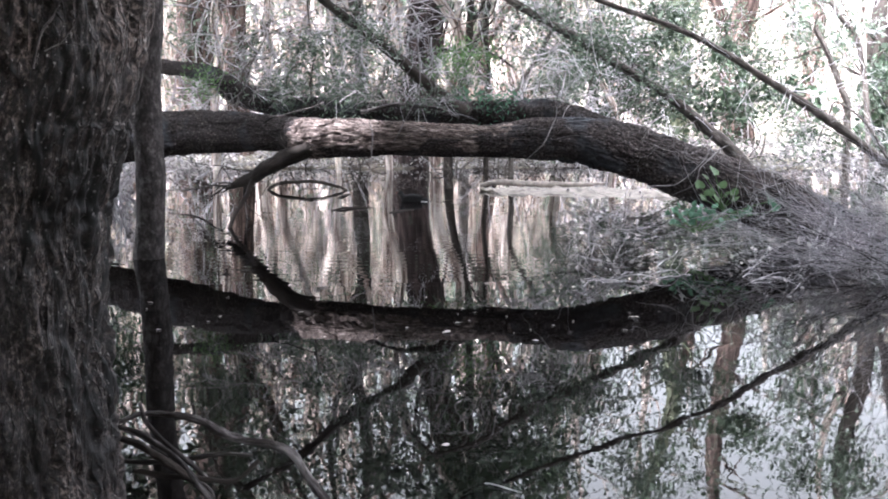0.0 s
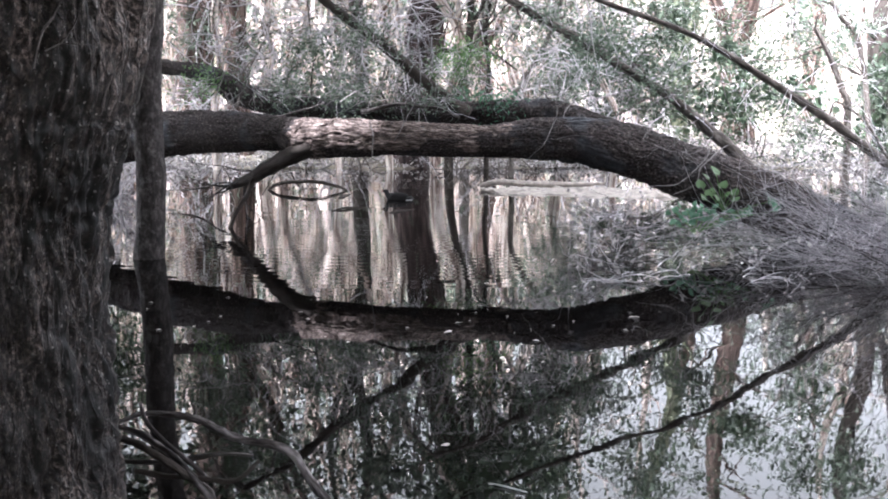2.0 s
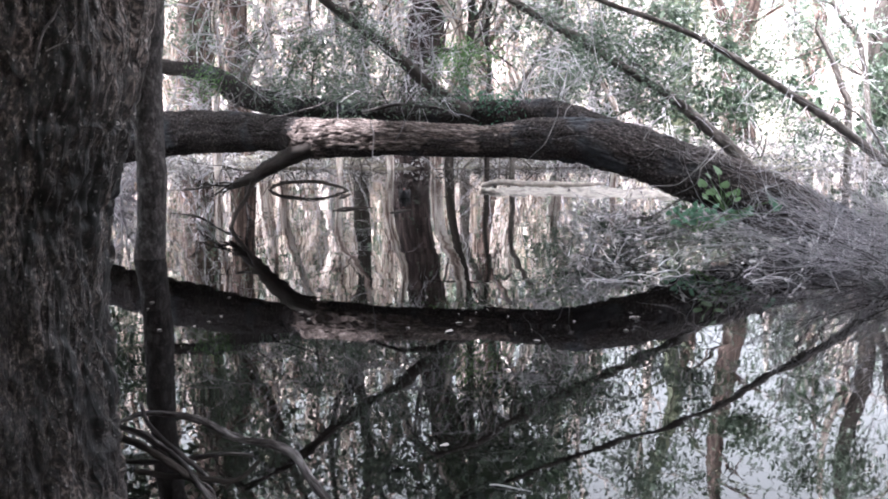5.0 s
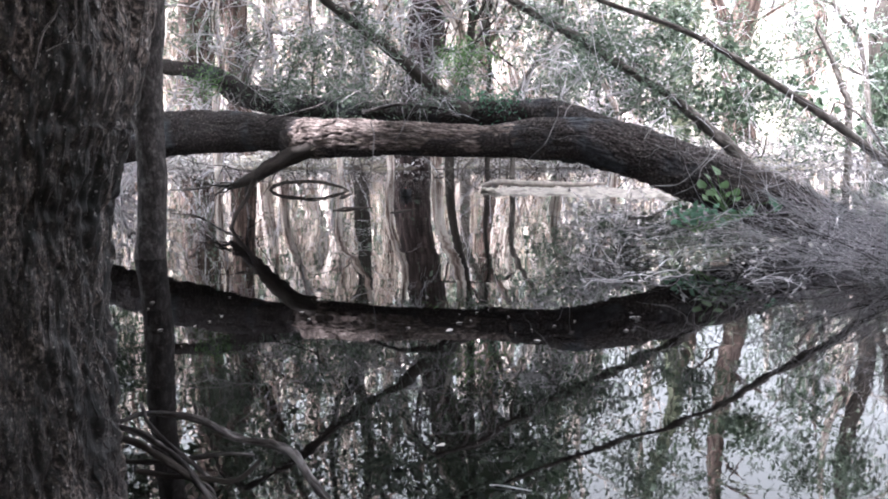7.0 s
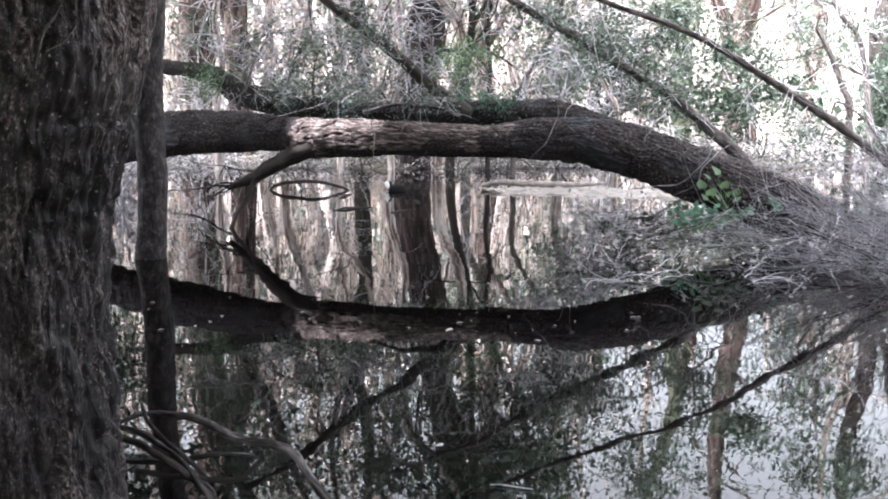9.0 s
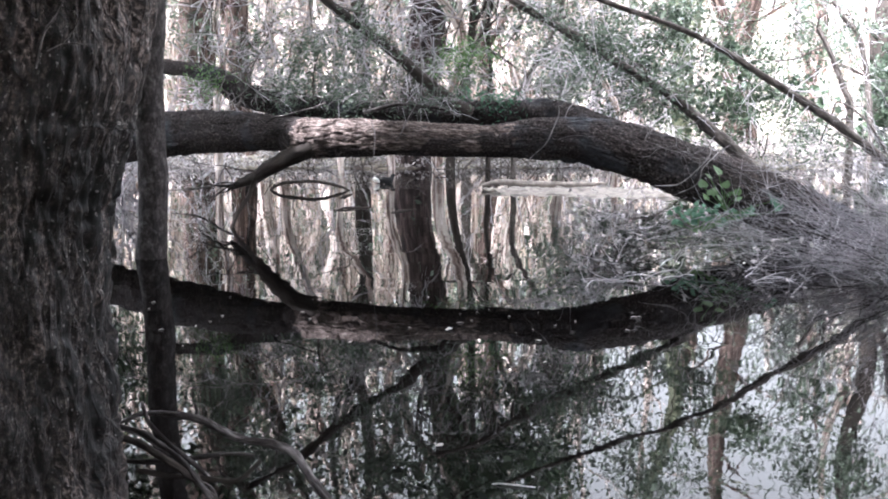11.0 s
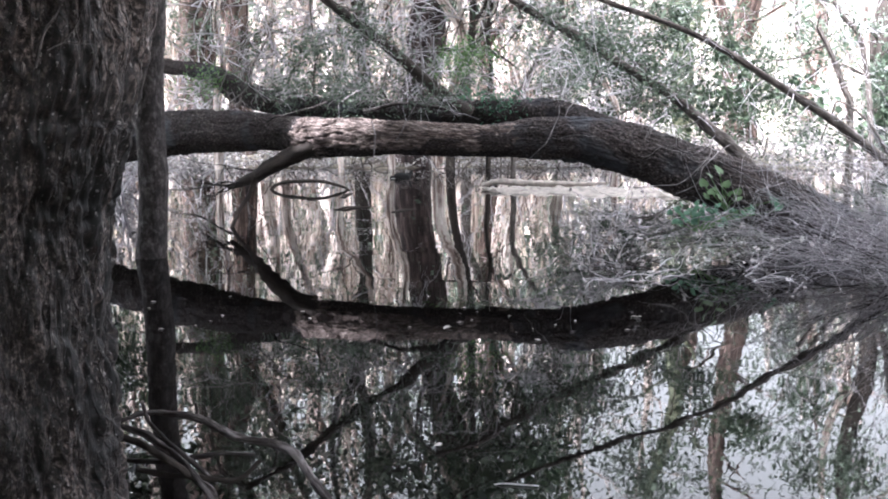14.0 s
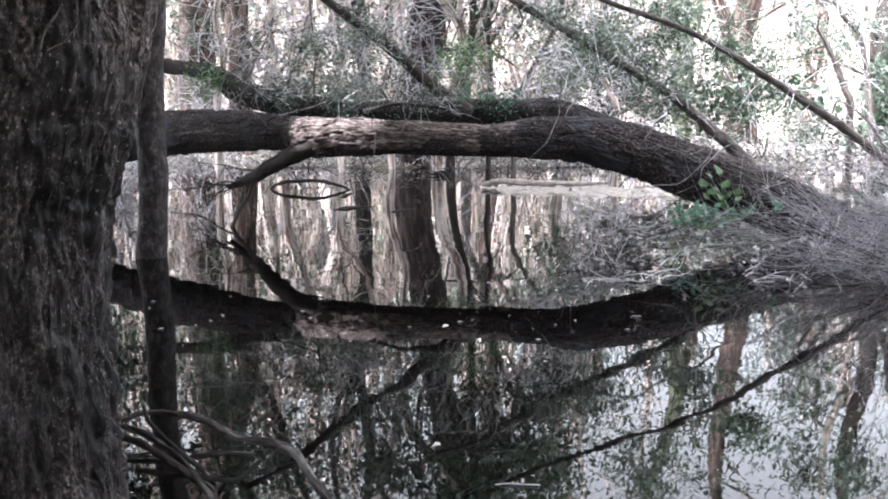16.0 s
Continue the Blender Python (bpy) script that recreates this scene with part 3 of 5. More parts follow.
def limb(name, label, pts, radii, mat, twigs=8, category="branch", group="leaning limbs"):
    e = thing(name, label, category, group)
    b = Builder()
    b.tube(pts, radii, 14, 0.04, 0.12, 0.0, 0.03, 5, 0.15, 6.0)
    b.build("stem", mat, e)
    tips, p = [], np.array(pts)
    ANCHORS.extend(spline(pts, radii, 0.5)[0])
    for _ in range(twigs):
        i = rng.integers(0, len(p) - 1)
        q = p[i] + (p[i + 1] - p[i]) * rng.uniform()
        limbs_of(e, [(q, rng.normal(size=3) * (1, 0.5, 0.8), rng.uniform(0.3, 0.9), 0.008)], GREYTWIG, 1, 3, 0.2, tips, "twig")
    return tips


fallen_log()
rear_log()
ANCHORS.extend([(x, 10.95 - 0.1 * x, 1.3) for x in np.arange(-2.4, 1.6, 0.3)])
TIPS_A = limb("leaning_limb", "dark bare limb leaning down onto the fallen trunk", [(-2.46, 11.20, 3.40), (-1.68, 11.00, 2.80), (-1.18, 10.80, 2.37), (-0.73, 10.70, 2.04), (-0.30, 10.60, 1.68), (0.25, 10.50, 1.22)],
              [0.039, 0.046, 0.051, 0.057, 0.063, 0.078], DARKWOOD, 22)
TIPS_B = limb("leaning_limb", "grey-brown limb sloping down among the leaves", [(-0.10, 11.40, 3.04), (0.80, 11.20, 2.53), (1.45, 11.00, 2.14), (1.99, 10.80, 1.79), (2.46, 10.60, 1.45), (2.80, 10.40, 1.08), (3.12, 10.20, 0.74), (3.50, 10.00, 0.30)],
              [0.040, 0.042, 0.052, 0.048, 0.050, 0.062, 0.068, 0.07], BRANCHBARK, 20)
TIPS_C = limb("leaning_limb", "slender brown branch sloping down to the bank", [(0.66, 9.90, 2.76), (1.50, 9.80, 2.37), (2.63, 9.70, 1.90), (3.41, 9.60, 1.49), (3.95, 9.50, 1.12), (4.45, 9.40, 0.72), (4.98, 9.40, 0.35)],
              [0.021, 0.023, 0.029, 0.037, 0.045, 0.045, 0.050], BRANCHBARK, 10)


for pts_, r_, m_ in (([(-3.51, 21.00, 1.17), (-3.31, 21.00, 2.02), (-2.98, 21.00, 3.10), (-2.70, 21.00, 4.63)], 0.10, PAPER), ([(0.53, 25.00, 1.29), (0.56, 25.00, 2.44), (0.89, 25.00, 3.16), (1.45, 25.00, 4.85)], 0.13, BRANCHBARK),
                     ([(2.60, 22.00, 1.61), (2.78, 22.00, 2.12), (2.98, 22.00, 2.53)], 0.11, PAPER), ([(3.58, 20.00, 1.12), (3.36, 20.00, 1.64), (3.13, 20.00, 2.16), (2.97, 20.00, 3.01)], 0.07, PAPER), ([(1.28, 18.00, 1.13), (1.54, 18.00, 1.81), (2.10, 18.00, 2.84), (2.24, 18.00, 3.85)], 0.05, BRANCHBARK),
                     ([(6.32, 15.00, 1.21), (6.21, 15.00, 1.64), (6.06, 15.00, 1.99), (5.72, 15.00, 2.50)], 0.05, BRANCHBARK), ([(7.95, 18.00, 1.40), (7.71, 18.00, 2.54), (7.37, 18.00, 2.94), (6.93, 18.00, 3.45)], 0.05, BRANCHBARK), ([(-2.06, 19.00, 1.29), (-1.60, 19.00, 2.06), (-1.43, 19.00, 2.71), (-0.70, 19.00, 4.00)], 0.06, PAPER),
                     ([(-4.75, 20.00, 1.29), (-4.54, 20.00, 2.33), (-4.68, 20.00, 3.24), (-4.41, 20.00, 4.36)], 0.08, PAPER), ([(-1.11, 20.00, 1.17), (-0.81, 20.00, 2.10), (-0.92, 20.00, 3.01), (-1.08, 20.00, 4.36)], 0.08, PAPER), ([(0.89, 20.00, 1.17), (0.98, 20.00, 2.10), (0.91, 20.00, 2.90), (1.10, 20.00, 4.36)], 0.05, DARKWOOD),
                     ([(-4.96, 26.00, 1.29), (-4.69, 26.00, 2.64), (-4.73, 26.00, 3.82), (-4.39, 26.00, 5.57)], 0.2, PAPER), ([(-3.44, 28.00, 1.29), (-3.17, 28.00, 2.74), (-3.63, 28.00, 4.17), (-3.68, 28.00, 5.90)], 0.22, PAPER), ([(2.24, 28.00, 1.29), (1.90, 28.00, 2.74), (2.04, 28.00, 4.17), (2.67, 28.00, 5.90)], 0.22, PAPER)):
    pts_ = [(pts_[0][0], pts_[0][1], -0.4)] + pts_
    limb("leaning_sapling", "crooked leaning sapling among the trees beyond the pond", pts_, [r_ * 1.2] + list(np.linspace(r_, r_ * 0.7, len(pts_) - 1)), m_, 4, "tree", "leaning saplings")


# ---- woods behind
def wood_tree(x, y, r, lean, bend, mat, label, h=15.0, crown=1.0, strips=0):
    e = thing("paperbark_tree" if mat is PAPER else "forest_tree", label, "tree", "trees beyond the pond", (x, y, 0))
    b = Builder()
    w = rng.normal(size=6) * 0.16
    p = [(0, 0, -1.0), (lean * 0.5, 0, 1.0), (lean * 2 + bend, 0, 2.8), (lean * 3.2 - bend + w[0], 0.1, 5.0), (lean * 4.5 + w[1] * 2, 0.2, 7.5), (lean * 6 + w[2] * 3, 0.2, 10.5), (lean * 7 + w[3] * 4, 0, h)]
    b.tube(p, [r * 1.4, r * 1.12, r, r * 0.9, r * 0.75, r * 0.5, r * 0.12], 14, 0.22, 0.14, 0.10, 0.08, 5)
    b.build("trunk", mat, e)
    ANCHORS.extend([(x + q[0], y + q[1], q[2]) for q in spline(p[1:6], [1] * 5, 0.6)[0]])
    for k in range(1 if x > 4.0 else 3):
        q, a = np.array(p[2 + k]), rng.choice([-1, 1]) * rng.uniform(0.25, 0.7)
        f = Builder()
        n = rng.uniform(3, 6)
        f.tube([q, q + (a * n * 0.3, -0.2, n * 0.35), q + (a * n * 0.5 + rng.normal() * 0.2, -0.3, n * 0.7), q + (a * n * 0.6, -0.4, n)], [r * 0.6, r * 0.45, r * 0.35, r * 0.1], 9, 0.25, 0.12, 0.08, 0.08, 5)
        f.build("fork", mat, e)
    l, tips = Builder(), []
    limbs_of(e, [(np.array([lean * 6.5 * f, 0.1, h * f]), (math.cos(k * 2.4 + x), math.sin(k * 2.4 + x) - 0.2, 0.6), rng.uniform(1.2, 3.0), r * 0.16) for k, f in enumerate(np.linspace(0.16, 0.97, 12))], mat, 1, 4, 0.15, tips)
    if crown:
        l.leaves(cloud(tips, int(20 * crown), 0.5, 0.9), 0.17, 0.28, 0.8)
        l.build("crown", GREYLEAF, e)
    for _ in range(strips):
        s = Builder()
        z0, a = rng.uniform(0.8, 9), rng.uniform(3.3, 6.1)
        q = np.array([lean * z0 * 0.6 + math.cos(a) * r, math.sin(a) * r, z0])
        d = rng.uniform(0.5, 2.4)
        s.tube([q, q + (rng.normal() * 0.08, -0.06, -d * 0.5), q + (rng.normal() * 0.25, -0.1, -d)], [0.03, rng.uniform(0.03, 0.09), 0.008], 4, 0.3, 0)
        s.build("bark_strip", PAPER if rng.uniform() < 0.7 else BROWNBARK, e, "hanging strip of peeling bark")


WOODS = ((332, 31, 24, 0.0, PAPER), (395, 30, 16, 0.03, PAPER), (452, 36, 15, 0.0, PAPER), (535, 32, 14, -0.02, PAPER), (585, 34, 16, 0.02, PAPER), (350, 24, 34, 0.01, BROWNBARK), (425, 23, 20, 0.04, BROWNBARK), (468, 33, 20, 0.02, PAPER), (506, 36, 15, 0.05, PAPER),
         (560, 34, 18, -0.03, PAPER), (612, 36, 20, 0.03, PAPER), (640, 23, 13, -0.01, DARKWOOD), (690, 38, 18, 0.0, PAPER), (728, 21, 31, 0.15, RUDDYBARK), (775, 19.5, 9, 0.03, PAPER), (790, 20, 7, 0.15, DARKWOOD),
         # the wide pale trunk at 826 is added to imitate bright sky mirrored below
         (826, 33, 22, 0.0, PAPER), (864, 26, 11, 0.0, BROWNBARK), (882, 32, 18, 0.0, PAPER), (935, 38, 18, 0.05, PAPER), (985, 34, 14, 0.1, PAPER), (1062, 31, 9, -0.12, PAPER),
         (1110, 42, 16, 0.04, PAPER), (1192, 27, 19, -0.02, MOSSBARK), (1300, 29, 26, -0.01, BROWNBARK), (1420, 44, 12, 0.05, BROWNBARK), (1512, 30, 12, -0.02, PAPER), (1543, 22, 18, 0.0, DARKWOOD),
         (230, 30, 22, 0.02, PAPER), (120, 33, 22, 0.02, PAPER), (20, 30, 22, 0.02, BROWNBARK), (1650, 33, 22, 0.02, PAPER), (1760, 30, 24, 0.0, BROWNBARK))
for px_, y_, w_, lean_, mat_ in WOODS:
    k_ = y_ / 1681.5
    lab_ = {PAPER.name: "tall pale paperbark tree with peeling cream bark", BROWNBARK.name: "tall brown-barked tree beyond the pond", RUDDYBARK.name: "stout reddish-brown tree trunk leaning beyond the pond", DARKWOOD.name: "dark thick tree trunk beyond the pond", MOSSBARK.name: "mossy green-grey tree trunk beyond the pond"}[mat_.name]
    wood_tree((px_ - 784) * k_, y_, w_ * k_ * 0.95, lean_ + (rng.normal() * 0.06 if mat_ is PAPER and px_ not in (775, 826) else 0), 0.0 if px_ == 728 else rng.normal() * 0.16, mat_, lab_, rng.uniform(13, 17), 0.2 if px_ > 1050 else 0.45 if mat_ is PAPER else 0.8, 22 if mat_ is PAPER and px_ not in (775, 826) else 0)


def thicket(x, y, w, h, stems, leaf_mat, mat, label, per=9):
    """A clump of thin crooked stems with weeping sprays of small leaves."""
    e = thing("thicket_shrub", label, "shrub", "undergrowth beyond the pond", (x, y, 0))
    l, tips = Builder(), []
    limbs_of(e, [((rng.normal() * w * 0.4, rng.normal() * 0.6, -0.3), (rng.normal() * 0.35, rng.normal() * 0.2, 1), h * rng.uniform(0.6, 1.2), 0.028) for _ in range(stems)], mat, 2, 4, 0.1, tips, "stem", 0.5)
    if per:
        l.leaves(cloud(tips, per, 0.2, 1.2), 0.12, 0.25, 0.9)
        l.build("leaves", leaf_mat, e)


for px_, y_, w_, h_, n_, lm_, m_, per_ in (
        (320, 24, 1.0, 4.2, 6, GREYLEAF, GREYTWIG, 3), (400, 22, 0.8, 3.4, 5, GREYLEAF, GREYTWIG, 3), (470, 30, 1.0, 4.5, 6, GREYLEAF, PAPER, 1), (540, 26, 1.0, 4.2, 6, GREYLEAF, GREYTWIG, 3), (600, 22, 0.9, 3.0, 6, GREYLEAF, GREYTWIG, 3),
        (665, 30, 1.0, 4.6, 6, DULLLEAF, PAPER, 2), (212, 15, 0.35, 1.5, 22, DEADLEAF, GREYTWIG, 1), (815, 28, 0.8, 3.6, 5, GREYLEAF, PAPER, 1), (880, 23, 0.8, 3.4, 6, GREYLEAF, GREYTWIG, 2), (950, 27, 1.0, 4.0, 6, GREYLEAF, PAPER, 2),
        (1020, 24, 0.8, 3.8, 6, GREYLEAF, GREYTWIG, 2), (1090, 29, 1.0, 4.4, 6, GREYLEAF, GREYTWIG, 3), (1065, 24, 0.9, 3.8, 7, GREYLEAF, GREYTWIG, 2), (1160, 25, 0.8, 4.0, 6, GREYLEAF, GREYTWIG, 3), (1330, 27, 1.0, 4.2, 6, GREYLEAF, GREYTWIG, 4), (1480, 30, 1.0, 3.4, 4, GREYLEAF, GREYTWIG, 2), (1570, 25, 0.8, 4.2, 6, GREYLEAF, GREYTWIG, 4)):
    thicket((px_ - 784) * y_ / 1681.5, y_, w_, h_, n_, lm_, m_, "pale thin-stemmed shrub with weeping grey-green leaves", per_)
for px_, y_, n_ in ((800, 19.5, 5), (850, 20.5, 6), (905, 19, 6), (960, 20, 5), (560, 21, 4), (640, 20, 4)):
    thicket((px_ - 784) * y_ / 1681.5, y_, 0.9, 0.75, n_, GREYLEAF, BRANCHBARK, "low leafless grey brush at the far bank", 0)


def far_woods():
    b, l, tips = Builder(), Builder(), []
    strips = []
    for _ in range(270):
        y = rng.uniform(42, 85)
        x = rng.uniform(-0.62, 0.62) * y
        if (x > 0.2 * y and rng.uniform() < 0.15) or 0.262 < x / y < 0.312:
            continue
        z0 = max(0, y - 48) * 0.11
        r, h = rng.uniform(0.12, 0.3), rng.uniform(10, 17)
        ln = rng.normal() * 0.06
        b.tube([(x, y, z0 - 0.5), (x + ln * 3, y, z0 + 3), (x + ln * 5 + rng.normal() * 0.3, y, z0 + 7), (x + ln * 8, y, z0 + h)], [r * 1.3, r, r * 0.8, r * 0.2], 7, 1.0, 0.1)
        for _ in range(26):
            f = rng.uniform(0.02, 0.8)
            strips.append((x + ln * 8 * f + rng.choice([-1, 1]) * r * rng.uniform(0.7, 1.1), y - r * 0.8, z0 + h * f))
        for _ in range(16):
            f = rng.uniform(0.15, 1.0)
            tips.append((x + ln * 8 * f + rng.normal() * 1.3, y + rng.normal() * 1.3, z0 + h * f))
    e = thing("far_woods", "distant sunlit woods of pale slender trunks", "woods")
    tagged(e, kind="stuff")
    b.build("trunks", PAPER, e)
    l.leaves(cloud(tips, 22, 0.6), 0.32, 0.35)
    l.build("leaves", GREYLEAF, e)
    k = Builder()
    k.leaves(strips, 1.5, 0.16, 2.5)
    k.build("hanging_bark", DRYBARK, e, "cream strips of peeling bark")


far_woods()


def bank_litter():
    """Fallen leaves, bark and dead twigs that cover the far bank."""
    e = tagged(thing("bank_litter", "dry leaf litter and dead twigs on the far bank", "litter"), kind="stuff")
    x, y = rng.uniform(-9, 13, 16000), 20.2 + 9 * rng.uniform(size=16000) ** 1.5
    k = Builder()
    k.leaves(np.stack([x, y, 0.06 + 0.03 * (y - 20.5) + 0.22 * rng.uniform(size=16000) ** 3], -1), 0.09, 0.4, 0.1)
    k.build("leaves", DEADLEAF, e)
    for mat, n in ((MIDTWIG, 70), (DARKWOOD, 50), (GREYTWIG, 50)):
        t = Builder()
        for _ in range(n):
            y = rng.uniform(20.2, 25)
            sprout(t, (rng.uniform(-0.32, 0.45) * y, y, 0.0), rng.normal(size=3) * (1, 0.4, 0.3) + (0, 0, 0.45), rng.uniform(0.5, 1.3), 0.018, 1, [], 0.1, 4, 0.6)
        t.build("twigs", mat, e)


bank_litter()


# ---- bushes and hanging foliage
def foliage(name, label, centre, size, stems, per, leaf, mat, group="leafy boughs", aspect=0.3, spread=0.12, droop=0.5):
    """A bough: thin stems spreading inside an oval space, with leaves along them."""
    e = thing(name, label, "foliage", group)
    c, s = np.array(centre), np.array(size)
    l, tips = Builder(), []
    for _ in range(stems):
        d = rng.normal(size=3)
        q = c + d / np.linalg.norm(d) * s * rng.uniform(0.1, 0.7)
        limbs_of(e, [(q, rng.normal(size=3) * s + (0, 0, 0.1), s.mean() * rng.uniform(0.6, 1.2), 0.006)], GREYTWIG, 1, 3, 0.25, tips, "twig")
    hang(e, centre, BRANCHBARK)
    l.leaves(cloud(tips, per, spread), leaf, aspect, droop)
    l.build("leaves", mat, e)


def dead_spray(centre, n, length):
    """A leafless spray of pale curling twigs hanging over the log."""
    e = thing("dead_spray", "leafless spray of pale curling twigs above the log", "twigs", "pale twig sprays")
    c = np.array(centre)
    hang(e, centre, BRANCHBARK)
    limbs_of(e, [(c + rng.normal(size=3) * (0.35, 0.3, 0.25), rng.normal(size=3) * (1, 0.5, 0.7), length * rng.uniform(0.5, 1.2), 0.011) for _ in range(3 * n)], GREYTWIG, 1, 4, 0.3, [], "twig", 0.75)


for c_, n_ in (((-2.20, 12.20, 1.90), 5), ((-1.60, 11.50, 2.20), 5), ((-0.90, 12.00, 2.40), 5), ((0.40, 12.50, 2.40), 4), ((1.20, 12.00, 1.60), 5), ((-3.56, 13.50, 2.53), 4), ((-3.26, 12.50, 1.44), 4), ((-2.56, 14.00, 2.34), 5), ((-1.70, 13.00, 1.75), 6), ((-1.24, 13.00, 2.27), 5), ((-0.71, 12.80, 1.59), 5), ((-0.19, 13.50, 2.30), 4), ((1.35, 14.00, 2.34), 4), ((1.95, 13.00, 1.45), 6), ((1.77, 13.50, 2.61), 5), ((-1.17, 14.00, 2.66), 5), ((2.47, 12.50, 1.29), 4), ((5.82, 14.00, 2.58), 3)):
    dead_spray(c_, n_, 0.9)
GREY_L, DULL_L, FRESH_L = "sparse grey-green leafy bough with thin pale twigs", "dull dark green leafy bough over the water", "fresh bright green leafy sprig"
for c_, s_, n_, per_, lf_, mat_ in (
        ((1.80, 10.7, 1.95), (0.40, 0.2, 0.26), 14, 7, 0.06, GREYLEAF), ((2.35, 10.4, 1.50), (0.30, 0.2, 0.25), 11, 7, 0.06, GREYLEAF), ((1.15, 10.9, 2.30), (0.3, 0.2, 0.15), 7, 6, 0.055, GREYLEAF),
        ((-3.87, 15.00, 2.46), (0.5, 0.5, 0.35), 8, 5, 0.07, GREYLEAF), ((-2.79, 11.50, 1.55), (0.28, 0.2, 0.13), 7, 6, 0.05, FRESHLEAF), ((-1.90, 16.00, 2.26), (0.3, 0.4, 0.4), 6, 6, 0.07, GREYLEAF),
        ((-1.24, 11.50, 1.50), (0.45, 0.3, 0.2), 10, 6, 0.06, GREYLEAF), ((-2.78, 18.00, 2.02), (0.5, 0.5, 0.4), 7, 5, 0.07, GREYLEAF), ((0.05, 14.00, 1.98), (0.28, 0.3, 0.26), 9, 7, 0.06, FRESHLEAF),
        ((0.46, 14.00, 1.70), (0.4, 0.3, 0.2), 8, 6, 0.06, GREYLEAF), ((0.56, 11.00, 1.30), (0.36, 0.3, 0.12), 10, 8, 0.06, TEALLEAF), ((1.55, 17.00, 2.08), (0.4, 0.5, 0.4), 8, 6, 0.07, GREYLEAF),
        ((3.78, 20.5, 2.77), (0.77, 0.68, 0.60), 12, 7, 0.11, GREYLEAF), ((4.28, 20.5, 1.89), (0.71, 0.53, 0.53), 12, 7, 0.11, GREYLEAF), ((4.90, 20.5, 1.28), (0.53, 0.53, 0.53), 10, 7, 0.11, DULLLEAF),
        ((6.51, 20.5, 2.83), (1.09, 0.82, 0.89), 7, 8, 0.11, DULLLEAF), ((6.81, 20.5, 1.58), (0.87, 0.79, 0.63), 14, 7, 0.12, DULLLEAF), ((6.24, 20.5, 0.68), (0.75, 0.56, 0.47), 5, 7, 0.11, DULLLEAF),
        ((5.58, 20.5, 2.12), (0.59, 0.59, 0.73), 5, 4, 0.10, DULLLEAF), ((6.10, 20.5, 1.28), (0.63, 0.63, 0.63), 6, 5, 0.10, DULLLEAF), ((5.72, 16.00, 2.67), (0.6, 0.5, 0.5), 14, 6, 0.08, GREYLEAF), ((4.70, 20.5, 3.29), (0.73, 0.59, 0.44), 12, 6, 0.10, GREYLEAF),
        ((4.66, 12.00, 0.87), (0.5, 0.4, 0.25), 12, 5, 0.06, DULLLEAF), ((2.84, 20.5, 1.77), (0.63, 0.63, 0.47), 12, 5, 0.09, GREYLEAF), ((-0.64, 13.00, 1.67), (0.3, 0.4, 0.3), 9, 5, 0.06, DULLLEAF), ((-3.01, 15.00, 2.16), (0.4, 0.4, 0.4), 9, 5, 0.07, DULLLEAF),
        ((3.30, 20.5, 2.41), (0.72, 0.41, 0.57), 12, 6, 0.12, GREYLEAF), ((4.04, 20.5, 2.00), (0.62, 0.41, 0.46), 11, 6, 0.12, DULLLEAF), ((4.79, 20.5, 2.70), (0.47, 0.47, 0.79), 12, 7, 0.11, DULLLEAF), ((4.89, 20.5, 3.18), (0.51, 0.51, 0.51), 10, 6, 0.12, GREYLEAF),
        ((2.02, 16.00, 2.03), (0.6, 0.5, 0.5), 12, 6, 0.09, GREYLEAF), ((3.51, 20.5, 1.29), (0.82, 0.55, 0.41), 12, 6, 0.11, DULLLEAF), ((2.53, 17.00, 2.76), (0.6, 0.5, 0.5), 12, 6, 0.09, GREYLEAF), ((2.11, 20.5, 1.54), (0.63, 0.63, 0.32), 9, 5, 0.11, GREYLEAF),
        ((-1.17, 13.00, 1.90), (0.35, 0.3, 0.35), 10, 6, 0.065, GREYLEAF), ((-2.00, 12.00, 1.47), (0.35, 0.3, 0.15), 8, 5, 0.055, GREYLEAF), ((5.42, 17.00, 2.08), (0.5, 0.4, 0.8), 12, 6, 0.09, DULLLEAF), ((7.50, 18.00, 2.64), (0.6, 0.5, 0.5), 10, 5, 0.09, GREYLEAF),
        ((-1.15, 10.60, 1.43), (0.42, 0.25, 0.15), 9, 5, 0.055, GREYLEAF), ((-1.90, 10.80, 1.41), (0.3, 0.25, 0.13), 9, 6, 0.05, GREYLEAF), ((-0.05, 10.20, 1.37), (0.25, 0.2, 0.12), 6, 5, 0.05, GREYLEAF), ((-0.73, 10.50, 1.41), (0.3, 0.25, 0.12), 7, 5, 0.05, GREYLEAF),
        ((-0.77, 10.30, 2.00), (0.28, 0.2, 0.22), 9, 6, 0.055, GREYLEAF), ((-1.44, 11.00, 1.87), (0.3, 0.25, 0.3), 9, 6, 0.06, GREYLEAF), ((0.32, 12.00, 1.95), (0.3, 0.3, 0.25), 8, 6, 0.06, FRESHLEAF),
        ((9.14, 20.5, 1.94), (0.59, 0.59, 0.73), 12, 7, 0.10, GREYLEAF), ((7.68, 20.5, 0.98), (0.79, 0.63, 0.47), 10, 6, 0.09, GREYLEAF), ((9.21, 20.5, 0.75), (0.51, 0.51, 0.51), 8, 6, 0.10, DULLLEAF)):
    foliage("leafy_bough", {GREYLEAF.name: GREY_L, DULLLEAF.name: DULL_L, FRESHLEAF.name: FRESH_L, TEALLEAF.name: DULL_L}[mat_.name], c_, s_, n_, per_, lf_, mat_)
